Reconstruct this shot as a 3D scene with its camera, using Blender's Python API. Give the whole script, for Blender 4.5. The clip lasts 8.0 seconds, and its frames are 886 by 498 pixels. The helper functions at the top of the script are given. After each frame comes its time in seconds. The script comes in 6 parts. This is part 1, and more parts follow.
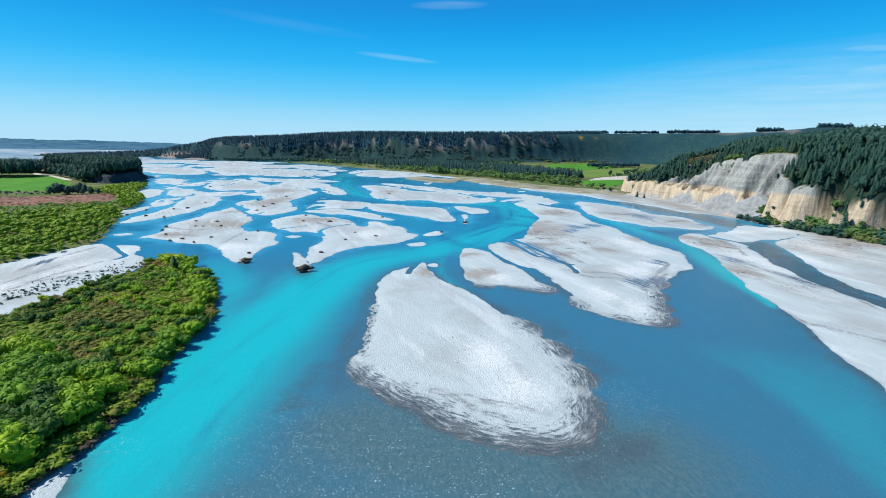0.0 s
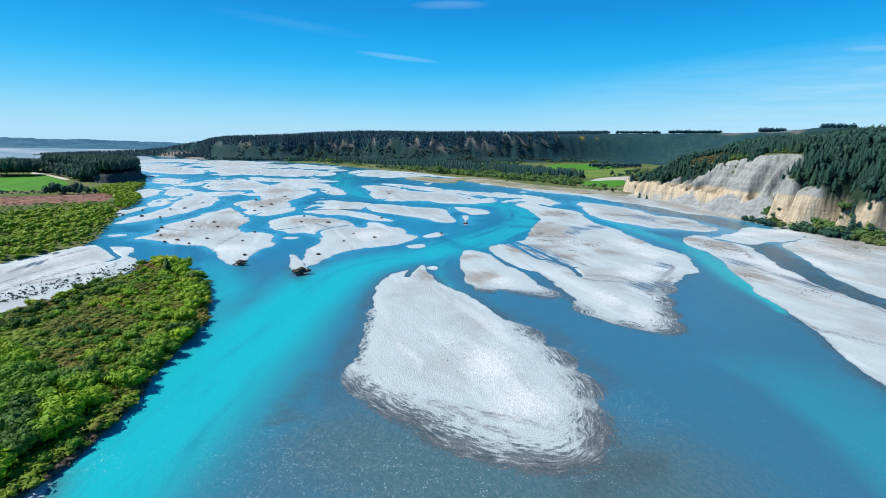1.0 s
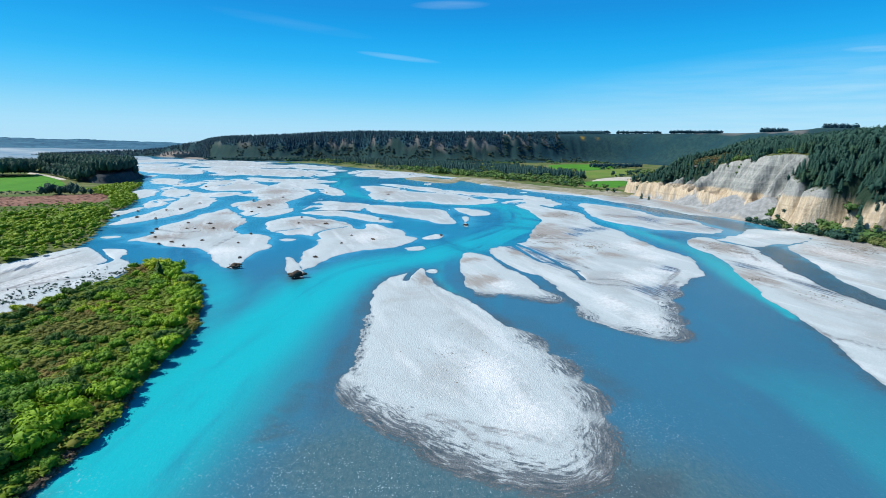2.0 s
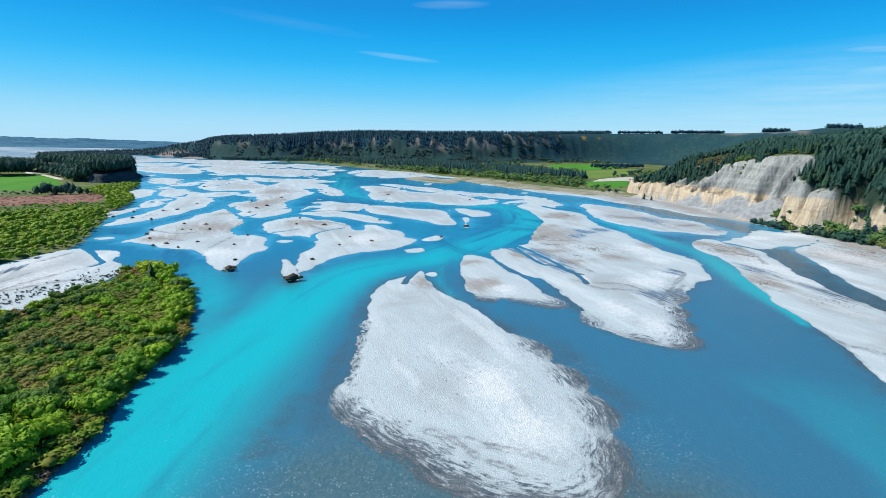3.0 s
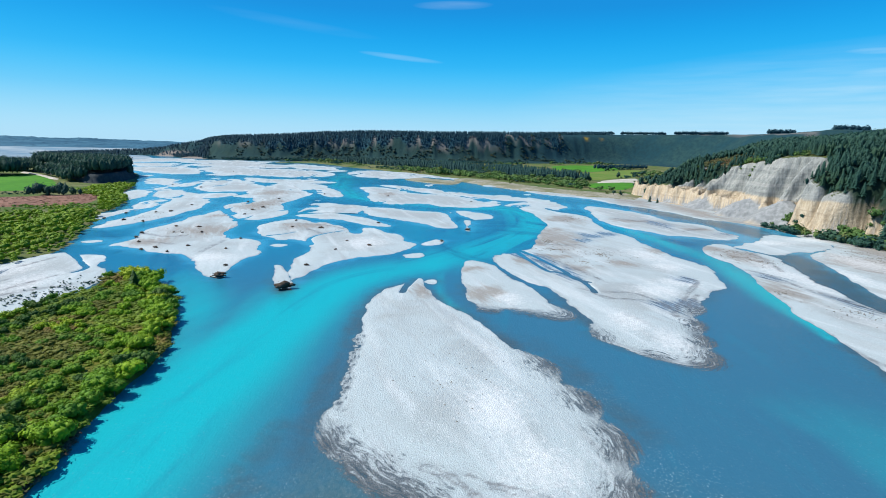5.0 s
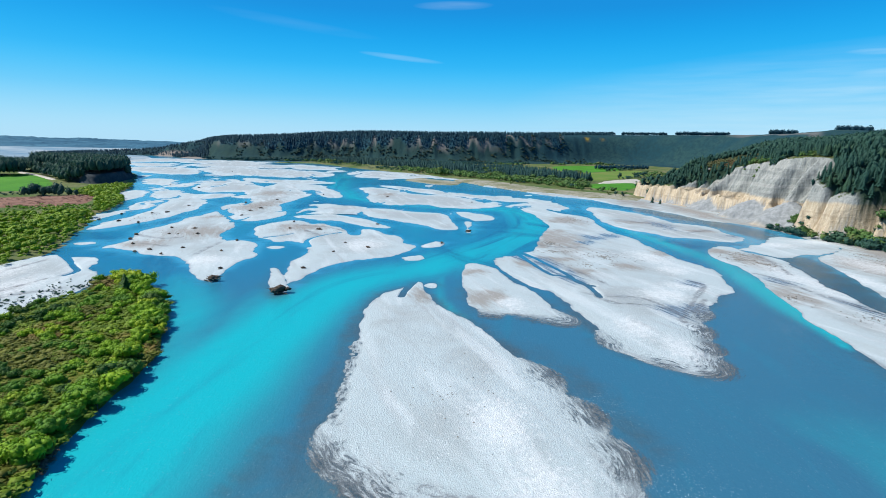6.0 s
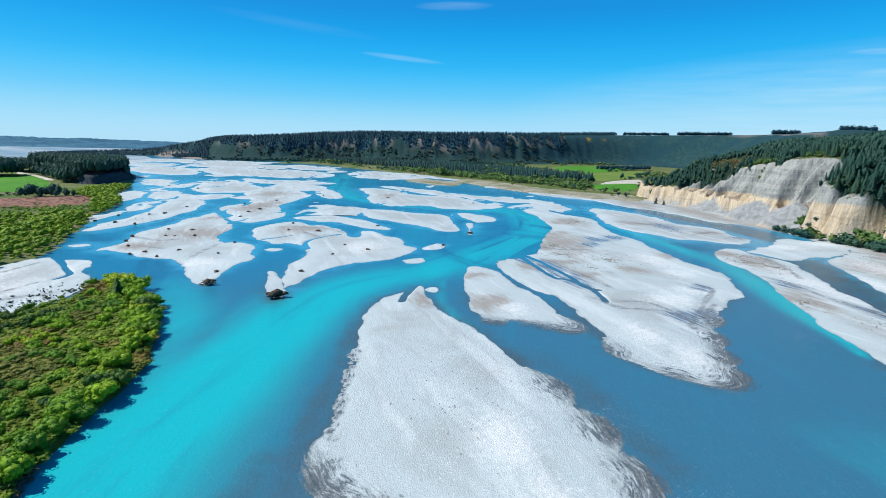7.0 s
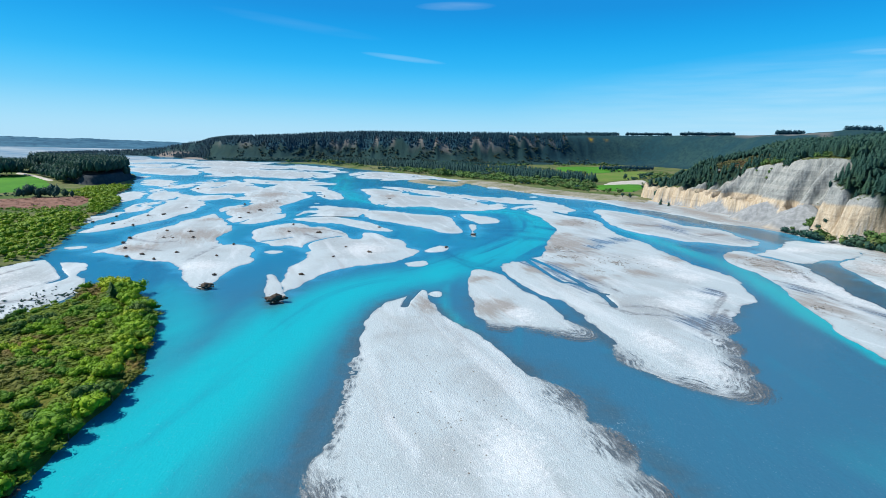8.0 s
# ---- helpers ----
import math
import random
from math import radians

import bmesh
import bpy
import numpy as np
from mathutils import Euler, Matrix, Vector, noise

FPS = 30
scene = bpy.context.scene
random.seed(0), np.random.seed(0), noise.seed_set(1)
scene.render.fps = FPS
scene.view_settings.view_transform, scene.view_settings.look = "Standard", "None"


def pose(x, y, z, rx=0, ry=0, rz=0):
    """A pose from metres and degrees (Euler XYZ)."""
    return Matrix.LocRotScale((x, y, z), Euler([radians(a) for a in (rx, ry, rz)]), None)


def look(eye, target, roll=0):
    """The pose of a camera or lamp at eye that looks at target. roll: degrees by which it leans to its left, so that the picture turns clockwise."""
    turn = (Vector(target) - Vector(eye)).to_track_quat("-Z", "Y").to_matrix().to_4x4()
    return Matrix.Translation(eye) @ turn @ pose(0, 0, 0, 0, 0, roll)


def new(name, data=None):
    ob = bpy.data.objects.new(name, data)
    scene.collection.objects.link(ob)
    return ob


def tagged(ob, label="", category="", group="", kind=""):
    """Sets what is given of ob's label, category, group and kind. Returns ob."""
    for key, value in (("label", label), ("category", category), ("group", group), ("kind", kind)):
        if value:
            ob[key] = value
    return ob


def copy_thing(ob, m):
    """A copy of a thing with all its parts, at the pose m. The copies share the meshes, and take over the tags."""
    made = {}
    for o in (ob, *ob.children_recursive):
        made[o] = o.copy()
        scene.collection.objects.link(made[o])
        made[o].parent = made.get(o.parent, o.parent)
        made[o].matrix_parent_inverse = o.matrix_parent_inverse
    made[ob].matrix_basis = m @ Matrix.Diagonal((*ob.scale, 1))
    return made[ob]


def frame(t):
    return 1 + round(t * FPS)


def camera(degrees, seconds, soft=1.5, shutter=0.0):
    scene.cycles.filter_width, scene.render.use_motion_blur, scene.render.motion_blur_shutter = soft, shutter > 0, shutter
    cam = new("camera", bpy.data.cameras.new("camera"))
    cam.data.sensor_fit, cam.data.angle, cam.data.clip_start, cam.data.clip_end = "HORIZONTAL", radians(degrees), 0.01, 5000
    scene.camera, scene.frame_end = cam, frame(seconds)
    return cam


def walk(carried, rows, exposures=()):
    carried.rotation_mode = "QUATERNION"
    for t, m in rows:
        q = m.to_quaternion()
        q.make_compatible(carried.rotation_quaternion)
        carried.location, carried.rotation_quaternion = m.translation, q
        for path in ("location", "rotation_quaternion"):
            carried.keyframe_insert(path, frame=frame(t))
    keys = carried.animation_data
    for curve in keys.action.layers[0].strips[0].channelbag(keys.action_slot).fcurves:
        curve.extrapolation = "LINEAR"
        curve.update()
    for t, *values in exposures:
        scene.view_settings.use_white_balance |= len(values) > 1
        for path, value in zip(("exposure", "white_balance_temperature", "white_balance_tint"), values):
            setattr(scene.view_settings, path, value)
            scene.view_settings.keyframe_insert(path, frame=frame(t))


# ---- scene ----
cam = camera(84.9, 8.0, soft=0.9)
PATH = [
    (0, (0.387, 1.21, 73.14), (0.464, 3.159, 72.702), 0.7),
    (0.5, (0.686, 4.669, 73.135), (0.763, 6.619, 72.696), 0.8),
    (1, (0.979, 8.129, 73.137), (1.054, 10.079, 72.698), 0.8),
    (1.5, (1.258, 11.569, 73.14), (1.333, 13.518, 72.702), 0.8),
    (3, (2.037, 22.102, 73.206), (2.11, 24.052, 72.766), 0.9),
    (3.5, (2.323, 25.617, 73.209), (2.395, 27.567, 72.769), 0.9),
    (4, (2.612, 29.117, 73.203), (2.683, 31.067, 72.763), 0.9),
    (4.5, (2.864, 32.588, 73.181), (2.933, 34.538, 72.742), 1.0),
    (6, (3.283, 43.046, 72.978), (3.35, 44.997, 72.541), 1.1),
    (6.5, (3.284, 46.454, 72.949), (3.349, 48.404, 72.512), 1.1),
    (7, (3.079, 49.805, 72.934), (3.143, 51.756, 72.498), 1.1),
    (7.5, (2.611, 53.222, 72.914), (2.673, 55.173, 72.478), 1.1),
    (8, (1.99, 56.603, 72.885), (2.049, 58.554, 72.45), 1.1),
]
walk(cam, [(t, look(*r)) for t, *r in PATH])

# ---- world, sun, exposure ----
SUN_AZIMUTH, SUN_HEIGHT = -82.0, 48.0  # degrees east of +y, degrees above the horizon
CIRRUS = [(-3.0, 0.153, 4.8, 0.0055, -0.09, 0.36), (2.6, 0.243, 4.5, 0.008, 0.02, 0.25), (-14.0, 0.20, 9.0, 0.010, -0.1, 0.05),
          (42.0, 0.140, 2.5, 0.005, -0.05, 0.35), (42.5, 0.110, 2.5, 0.008, 0.05, 0.3), (38.0, 0.085, 6.0, 0.012, 0.05, 0.25), (50.0, 0.055, 42.0, 0.11, 0.0, 0.42)]  # bearing, rise, width, height, lean, density
world = bpy.data.worlds.new("sky")
scene.world = world
world.use_nodes = True
wn, wl = world.node_tree.nodes, world.node_tree.links
wn.clear()
sky = wn.new("ShaderNodeTexSky")
sky.sky_type, sky.sun_disc = "NISHITA", False
sky.sun_elevation, sky.sun_rotation = radians(SUN_HEIGHT), radians(SUN_AZIMUTH)
sky.air_density, sky.dust_density, sky.ozone_density = 1.0, 0.3, 3.0
coord = wn.new("ShaderNodeTexCoord")
axes = wn.new("ShaderNodeSeparateXYZ")
wl.new(coord.outputs["Generated"], axes.inputs[0])


def sky_math(op, a, b=0.0, clamp=False):
    n = wn.new("ShaderNodeMath")
    n.operation, n.use_clamp = op, clamp
    for socket, v in zip(n.inputs, (a, b)):
        if hasattr(v, "is_linked"):
            wl.new(v, socket)
        else:
            socket.default_value = v
    return n.outputs[0]


# clear polarised air: pale at the horizon, deep blue higher up
air = wn.new("ShaderNodeValToRGB")
air.color_ramp.interpolation = "B_SPLINE"
stops = [(0.0, (0.42, 0.72, 0.95)), (0.05, (0.46, 0.78, 1.0)), (0.085, (0.34, 0.74, 1.0)), (0.125, (0.13, 0.62, 1.0)), (0.18, (0.0, 0.50, 1.0)), (0.27, (0.0, 0.28, 0.80)),
         (0.5, (0.012, 0.16, 0.5)), (1.0, (0.015, 0.11, 0.36))]
while len(air.color_ramp.elements) < len(stops):
    air.color_ramp.elements.new(0.5)
for e, (p, c) in zip(air.color_ramp.elements, stops):
    e.position, e.color = p, (*c, 1)
wl.new(sky_math("DIVIDE", sky_math("ADD", axes.outputs["Z"], 0.05), 1.05, True), air.inputs["Fac"])
dim = wn.new("ShaderNodeMix")
dim.data_type, dim.blend_type = "RGBA", "MULTIPLY"
dim.inputs[0].default_value = 1.0
dim.inputs[7].default_value = (0.1, 0.1, 0.1, 1)
wl.new(sky.outputs[0], dim.inputs[6])
blend = wn.new("ShaderNodeMix")
blend.data_type = "RGBA"
blend.inputs[0].default_value = 0.95
wl.new(dim.outputs[2], blend.inputs[6])
wl.new(air.outputs["Color"], blend.inputs[7])
tone = blend.outputs[2]
# thin wisps of cirrus
bearing = sky_math("ARCTAN2", axes.outputs["X"], axes.outputs["Y"])
for az, up, wide, tall, lean, amount in CIRRUS:
    u = sky_math("SUBTRACT", bearing, radians(az))
    v = sky_math("SUBTRACT", sky_math("SUBTRACT", axes.outputs["Z"], up), sky_math("MULTIPLY", u, lean))
    fall = sky_math("ADD", sky_math("POWER", sky_math("DIVIDE", u, radians(wide)), 2.0), sky_math("POWER", sky_math("DIVIDE", v, tall), 2.0))
    grain = wn.new("ShaderNodeTexNoise")
    grain.inputs["Scale"].default_value, grain.inputs["Detail"].default_value = 9.0, 5.0
    squash = wn.new("ShaderNodeMapping")
    squash.inputs["Scale"].default_value = (1, 1, 14)
    wl.new(coord.outputs["Generated"], squash.inputs[0])
    wl.new(squash.outputs[0], grain.inputs["Vector"])
    f = sky_math("MULTIPLY", sky_math("SUBTRACT", 1.0, fall, True), sky_math("MULTIPLY", grain.outputs["Fac"], amount), True)
    veil = wn.new("ShaderNodeMix")
    veil.data_type = "RGBA"
    veil.inputs[7].default_value = (0.75, 0.92, 1.0, 1)
    wl.new(f, veil.inputs[0])
    wl.new(tone, veil.inputs[6])
    tone = veil.outputs[2]
back = wn.new("ShaderNodeBackground")
back.inputs["Strength"].default_value = 0.8
wout = wn.new("ShaderNodeOutputWorld")
wl.new(tone, back.inputs["Color"])
wl.new(back.outputs[0], wout.inputs["Surface"])

sun_dir = Vector((math.sin(radians(SUN_AZIMUTH)) * math.cos(radians(SUN_HEIGHT)),
                  math.cos(radians(SUN_AZIMUTH)) * math.cos(radians(SUN_HEIGHT)), math.sin(radians(SUN_HEIGHT))))
sun = new("sun", bpy.data.lights.new("sun", "SUN"))
sun.data.energy, sun.data.angle, sun.data.color = 5.0, radians(0.6), (1.0, 0.96, 0.88)
sun.matrix_world = look(sun_dir * 1000, (0, 0, 0))
scene.view_settings.exposure = 0.3


# ---- materials ----
class Nodes:
    """A short way to write a node material."""

    def __init__(self, name):
        self.mat = bpy.data.materials.new(name)
        self.mat.use_nodes = True
        self.nodes, self.links = self.mat.node_tree.nodes, self.mat.node_tree.links
        self.bsdf = self.nodes["Principled BSDF"]
        self.pos = self.nodes.new("ShaderNodeNewGeometry").outputs["Position"]

    def put(self, socket, value):
        if hasattr(value, "is_linked"):
            self.links.new(value, socket)
        else:
            socket.default_value = value

    def noise(self, scale, detail=4.0, stretch=(1, 1, 1), turn=0.0, rough=0.55, warp=0.0):
        place = self.pos
        if turn:
            r = self.nodes.new("ShaderNodeVectorRotate")
            r.rotation_type = "Z_AXIS"
            r.inputs["Angle"].default_value = radians(turn)
            self.links.new(place, r.inputs["Vector"])
            place = r.outputs[0]
        m = self.nodes.new("ShaderNodeMapping")
        m.inputs["Scale"].default_value = stretch
        self.links.new(place, m.inputs["Vector"])
        n = self.nodes.new("ShaderNodeTexNoise")
        self.links.new(m.outputs[0], n.inputs["Vector"])
        n.inputs["Scale"].default_value, n.inputs["Detail"].default_value = scale, detail
        n.inputs["Roughness"].default_value, n.inputs["Distortion"].default_value = rough, warp
        return n.outputs["Fac"]

    def cells(self, scale, what="Distance", feature="F1", stretch=(1, 1, 1)):
        m = self.nodes.new("ShaderNodeMapping")
        m.inputs["Scale"].default_value = stretch
        self.links.new(self.pos, m.inputs["Vector"])
        n = self.nodes.new("ShaderNodeTexVoronoi")
        n.feature = feature
        self.links.new(m.outputs[0], n.inputs["Vector"])
        n.inputs["Scale"].default_value = scale
        return n.outputs[what]

    def ramp(self, value, low, high, a=0.0, b=1.0):
        n = self.nodes.new("ShaderNodeMapRange")
        n.interpolation_type = "SMOOTHSTEP"
        self.put(n.inputs["Value"], value)
        for key, v in (("From Min", low), ("From Max", high), ("To Min", a), ("To Max", b)):
            n.inputs[key].default_value = v
        return n.outputs["Result"]

    def maths(self, op, a, b=0.0):
        n = self.nodes.new("ShaderNodeMath")
        n.operation = op
        self.put(n.inputs[0], a), self.put(n.inputs[1], b)
        return n.outputs[0]

    def mix(self, fac, a, b, blend="MIX"):
        n = self.nodes.new("ShaderNodeMix")
        n.data_type, n.blend_type = "RGBA", blend
        self.put(n.inputs[0], fac)
        self.put(n.inputs[6], a if hasattr(a, "is_linked") else (*a, 1))
        self.put(n.inputs[7], b if hasattr(b, "is_linked") else (*b, 1))
        return n.outputs[2]

    def attr(self, name):
        n = self.nodes.new("ShaderNodeAttribute")
        n.attribute_name = name
        return n.outputs["Fac"]

    def height(self):
        n = self.nodes.new("ShaderNodeSeparateXYZ")
        self.links.new(self.pos, n.inputs[0])
        return n.outputs["Z"]

    def island(self):
        return self.nodes.new("ShaderNodeNewGeometry").outputs["Random Per Island"]

    def each(self):
        return self.nodes.new("ShaderNodeObjectInfo").outputs["Random"]

    def done(self, color, rough=0.9, bump=None, strength=0.5, distance=0.1, spec=0.3):
        self.put(self.bsdf.inputs["Base Color"], color if hasattr(color, "is_linked") else (*color, 1))
        self.put(self.bsdf.inputs["Roughness"], rough)
        self.put(self.bsdf.inputs["Specular IOR Level"], spec)
        if bump is not None:
            n = self.nodes.new("ShaderNodeBump")
            n.inputs["Strength"].default_value, n.inputs["Distance"].default_value = strength, distance
            self.links.new(bump, n.inputs["Height"])
            self.links.new(n.outputs[0], self.bsdf.inputs["Normal"])
        return self.mat


def gravel_material():
    k = Nodes("river_gravel")
    stones, broad, fine = k.ramp(k.cells(2.6, "Color"), 0.0, 1.0), k.noise(0.03, 7, warp=0.8), k.noise(1.3, 9, rough=0.74)
    z = k.height()
    old = k.ramp(k.maths("ADD", z, k.maths("MULTIPLY", k.maths("SUBTRACT", broad, 0.5), 1.1)), 0.22, 0.55)
    col = k.mix(old, (0.422, 0.502, 0.510), (0.334, 0.381, 0.380))
    drift = k.noise(0.04, 8, stretch=(1, 0.25, 1), turn=-20, warp=0.5, rough=0.62)
    col = k.mix(k.ramp(drift, 0.54, 0.74, 0, 0.5), col, (0.316, 0.312, 0.285))
    vein = k.noise(0.16, 8, stretch=(1, 0.12, 1), turn=-21, warp=0.5, rough=0.62)
    col = k.mix(k.ramp(vein, 0.54, 0.70, 0, 0.4), col, (0.30, 0.31, 0.31))
    col = k.mix(k.ramp(k.noise(0.1, 7, stretch=(1, 0.18, 1), turn=-18, warp=0.5), 0.50, 0.68, 0, 0.45), col, (0.65, 0.705, 0.705))
    silt = k.noise(0.28, 8, stretch=(1, 0.22, 1), turn=-22, warp=0.5, rough=0.65)
    mud = k.ramp(k.maths("ADD", k.attr("stain"), k.maths("MULTIPLY", k.maths("SUBTRACT", silt, 0.5), 2.0)), 0.25, 1.05, 0, 0.85)
    col = k.mix(mud, col, (0.245, 0.215, 0.175))
    # glare on the bars, painted as speckled patches of paler gravel
    glare_pale = k.ramp(k.maths("ADD", k.attr("pale"), k.maths("MULTIPLY", k.maths("SUBTRACT", k.noise(0.5, 8, warp=0.8, rough=0.72), 0.5), 2.6)), 0.35, 1.25, 0, 0.7)
    col = k.mix(glare_pale, col, (0.72, 0.74, 0.725))
    thread = k.noise(0.45, 8, stretch=(1, 0.10, 1), turn=-22, warp=0.4, rough=0.62)
    film = k.ramp(k.maths("ADD", k.attr("film"), k.maths("MULTIPLY", k.maths("SUBTRACT", thread, 0.5), 2.6)), 0.45, 0.95, 0, 0.9)
    col = k.mix(k.ramp(fine, 0.42, 0.75, 0.0, 0.4), col, (0.27, 0.275, 0.28))
    col = k.mix(film, col, k.mix(k.ramp(thread, 0.45, 0.65), (0.16, 0.235, 0.30), (0.085, 0.135, 0.185)))
    col = k.mix(k.maths("MULTIPLY", stones, 0.22), col, (0.30, 0.315, 0.32))
    # glints of wet stones, painted as scattered white pebble cells
    col = k.mix(k.maths("MULTIPLY", k.ramp(k.cells(3.1, "Color"), 0.80, 0.90), k.ramp(broad, 0.42, 0.6, 0.1, 0.4)), col, (0.76, 0.78, 0.77))
    h = k.maths("ADD", z, k.maths("MULTIPLY", k.maths("SUBTRACT", k.noise(0.35, 8, rough=0.7), 0.5), 0.2))
    wet = k.ramp(h, -0.03, 0.06, 1.0, 0.0)
    col = k.mix(k.maths("MULTIPLY", wet, k.ramp(k.attr("riffle"), 0.0, 0.6, 0.7, 0.25)), col, (0.15, 0.16, 0.165))
    col = k.mix(k.maths("MULTIPLY", k.attr("damp"), k.ramp(k.noise(0.35, 7, rough=0.65), 0.3, 0.65, 0.25, 0.85)), col, (0.13, 0.135, 0.14))
    # riffles: thin sheets of water running off in streaks along the edge
    line = k.nodes.new("ShaderNodeCombineXYZ")
    shore, along, riffle = k.attr("shore"), k.attr("along"), k.attr("riffle")
    k.links.new(k.attr("across"), line.inputs[0])
    k.links.new(k.maths("MULTIPLY", along, 0.24), line.inputs[1])
    n = k.nodes.new("ShaderNodeTexNoise")
    k.links.new(line.outputs[0], n.inputs["Vector"])
    n.inputs["Scale"].default_value, n.inputs["Detail"].default_value, n.inputs["Roughness"].default_value, n.inputs["Distortion"].default_value = 0.95, 9.0, 0.70, 0.6
    wide = k.noise(0.13, 5, warp=0.6)
    dry = k.maths("ADD", k.maths("ADD", k.maths("ADD", k.maths("MULTIPLY", n.outputs["Fac"], 0.62), k.maths("MULTIPLY", k.noise(1.5, 8, rough=0.72), 0.22)), k.maths("MULTIPLY", wide, 0.16)), k.maths("MULTIPLY", shore, 0.016))
    sheet = k.maths("MULTIPLY", k.ramp(dry, 0.44, 0.58, 1.0, 0.0), riffle)
    col = k.mix(k.maths("MULTIPLY", sheet, 0.95), col, k.mix(k.ramp(n.outputs["Fac"], 0.3, 0.55), (0.060, 0.085, 0.098), (0.115, 0.125, 0.125)))
    wet = k.maths("MAXIMUM", k.maths("MAXIMUM", wet, sheet), film)
    # the shallows thin out into the deeper water in ragged streaks
    ragged = k.maths("ADD", k.attr("fade"), k.maths("MULTIPLY", k.maths("SUBTRACT", k.maths("ADD", k.maths("MULTIPLY", n.outputs["Fac"], 0.6), k.maths("MULTIPLY", k.noise(1.1, 8, rough=0.7), 0.4)), 0.5), 2.2))
    k.links.new(k.ramp(ragged, 0.25, 0.75), k.bsdf.inputs["Alpha"])
    return k.done(col, k.ramp(wet, 0, 1, 0.7, 0.2), k.maths("ADD", k.cells(2.6), k.maths("MULTIPLY", fine, 2.0)), 0.6, 0.2, 0.4)


def water_material():
    k = Nodes("glacial_water")
    silt, shoal, riffle, margin = k.attr("silt"), k.attr("shoal"), k.attr("riffle"), k.attr("margin")
    cloud = k.noise(0.02, 7, stretch=(1, 0.35, 1), turn=10, warp=0.8)
    s = k.ramp(k.maths("ADD", silt, k.maths("MULTIPLY", k.maths("SUBTRACT", cloud, 0.5), 0.7)), 0.05, 0.95)
    col = k.mix(k.attr("clear"), (0.034, 0.134, 0.210), (0.014, 0.150, 0.262))
    col = k.mix(s, col, (0.010, 0.362, 0.402))
    swirl = k.noise(0.06, 8, stretch=(1, 0.22, 1), turn=12, warp=1.0, rough=0.6)
    col = k.mix(k.ramp(swirl, 0.5, 0.75, 0, 0.35), col, (0.02, 0.17, 0.25))
    # long threads of deeper and clearer water along the current
    line = k.nodes.new("ShaderNodeCombineXYZ")
    k.links.new(k.attr("across"), line.inputs[0])
    k.links.new(k.maths("MULTIPLY", k.attr("flow"), 0.10), line.inputs[1])
    n = k.nodes.new("ShaderNodeTexNoise")
    k.links.new(line.outputs[0], n.inputs["Vector"])
    n.inputs["Scale"].default_value, n.inputs["Detail"].default_value, n.inputs["Roughness"].default_value, n.inputs["Distortion"].default_value = 0.075, 6.0, 0.55, 0.7
    thread = k.maths("MULTIPLY", k.ramp(n.outputs["Fac"], 0.5, 0.68), k.attr("current"))
    col = k.mix(k.maths("MULTIPLY", thread, k.ramp(k.attr("clear"), 0, 1, 0.5, 0.85)), col, k.mix(k.attr("clear"), (0.018, 0.18, 0.26), (0.010, 0.125, 0.225)))
    deep = k.ramp(k.noise(0.014, 7, stretch=(1, 0.4, 1), turn=-20, warp=1.0, rough=0.6), 0.5, 0.66)
    col = k.mix(k.maths("MULTIPLY", k.maths("MULTIPLY", deep, k.attr("clear")), 0.85), col, (0.010, 0.092, 0.18))
    patch = k.maths("SUBTRACT", k.noise(0.07, 8, warp=0.8, rough=0.65), 0.5)
    bed = k.mix(k.ramp(k.noise(0.9, 8, stretch=(1, 0.6, 1), rough=0.7), 0.35, 0.7), (0.045, 0.11, 0.135), (0.085, 0.145, 0.16))
    col = k.mix(k.ramp(k.maths("ADD", shoal, k.maths("MULTIPLY", patch, 0.6)), 0.1, 0.9), col, bed)
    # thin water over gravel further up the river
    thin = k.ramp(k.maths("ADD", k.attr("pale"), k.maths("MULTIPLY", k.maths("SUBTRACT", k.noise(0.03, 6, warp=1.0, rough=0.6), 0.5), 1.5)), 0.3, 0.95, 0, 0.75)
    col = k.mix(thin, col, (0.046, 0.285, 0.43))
    stone = k.mix(k.ramp(k.noise(0.8, 8, rough=0.7), 0.3, 0.75), (0.040, 0.073, 0.090), (0.074, 0.100, 0.110))
    col = k.mix(k.ramp(k.maths("ADD", margin, k.maths("MULTIPLY", patch, 0.9)), 0.25, 0.95, 0, 0.9), col, stone)
    ripple = k.noise(1.5, 4, stretch=(1, 0.7, 1), rough=0.6)
    wave = k.maths("ADD", k.noise(0.7, 6, stretch=(1, 0.6, 1), rough=0.65), k.maths("MULTIPLY", ripple, 0.6))
    # foam and sparkle on the riffles, the sparkle painted in as pale specks
    foam_glint = k.maths("MULTIPLY", k.ramp(k.noise(2.3, 3, stretch=(1, 0.75, 1), warp=0.6), 0.60, 0.68), riffle)
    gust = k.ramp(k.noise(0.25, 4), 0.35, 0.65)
    col = k.mix(k.maths("MULTIPLY", foam_glint, gust), col, (0.45, 0.60, 0.65))
    m = k.done(col, 0.16, wave, 0.45, 0.35, 0.28)
    k.bsdf.inputs["IOR"].default_value = 1.33
    return m


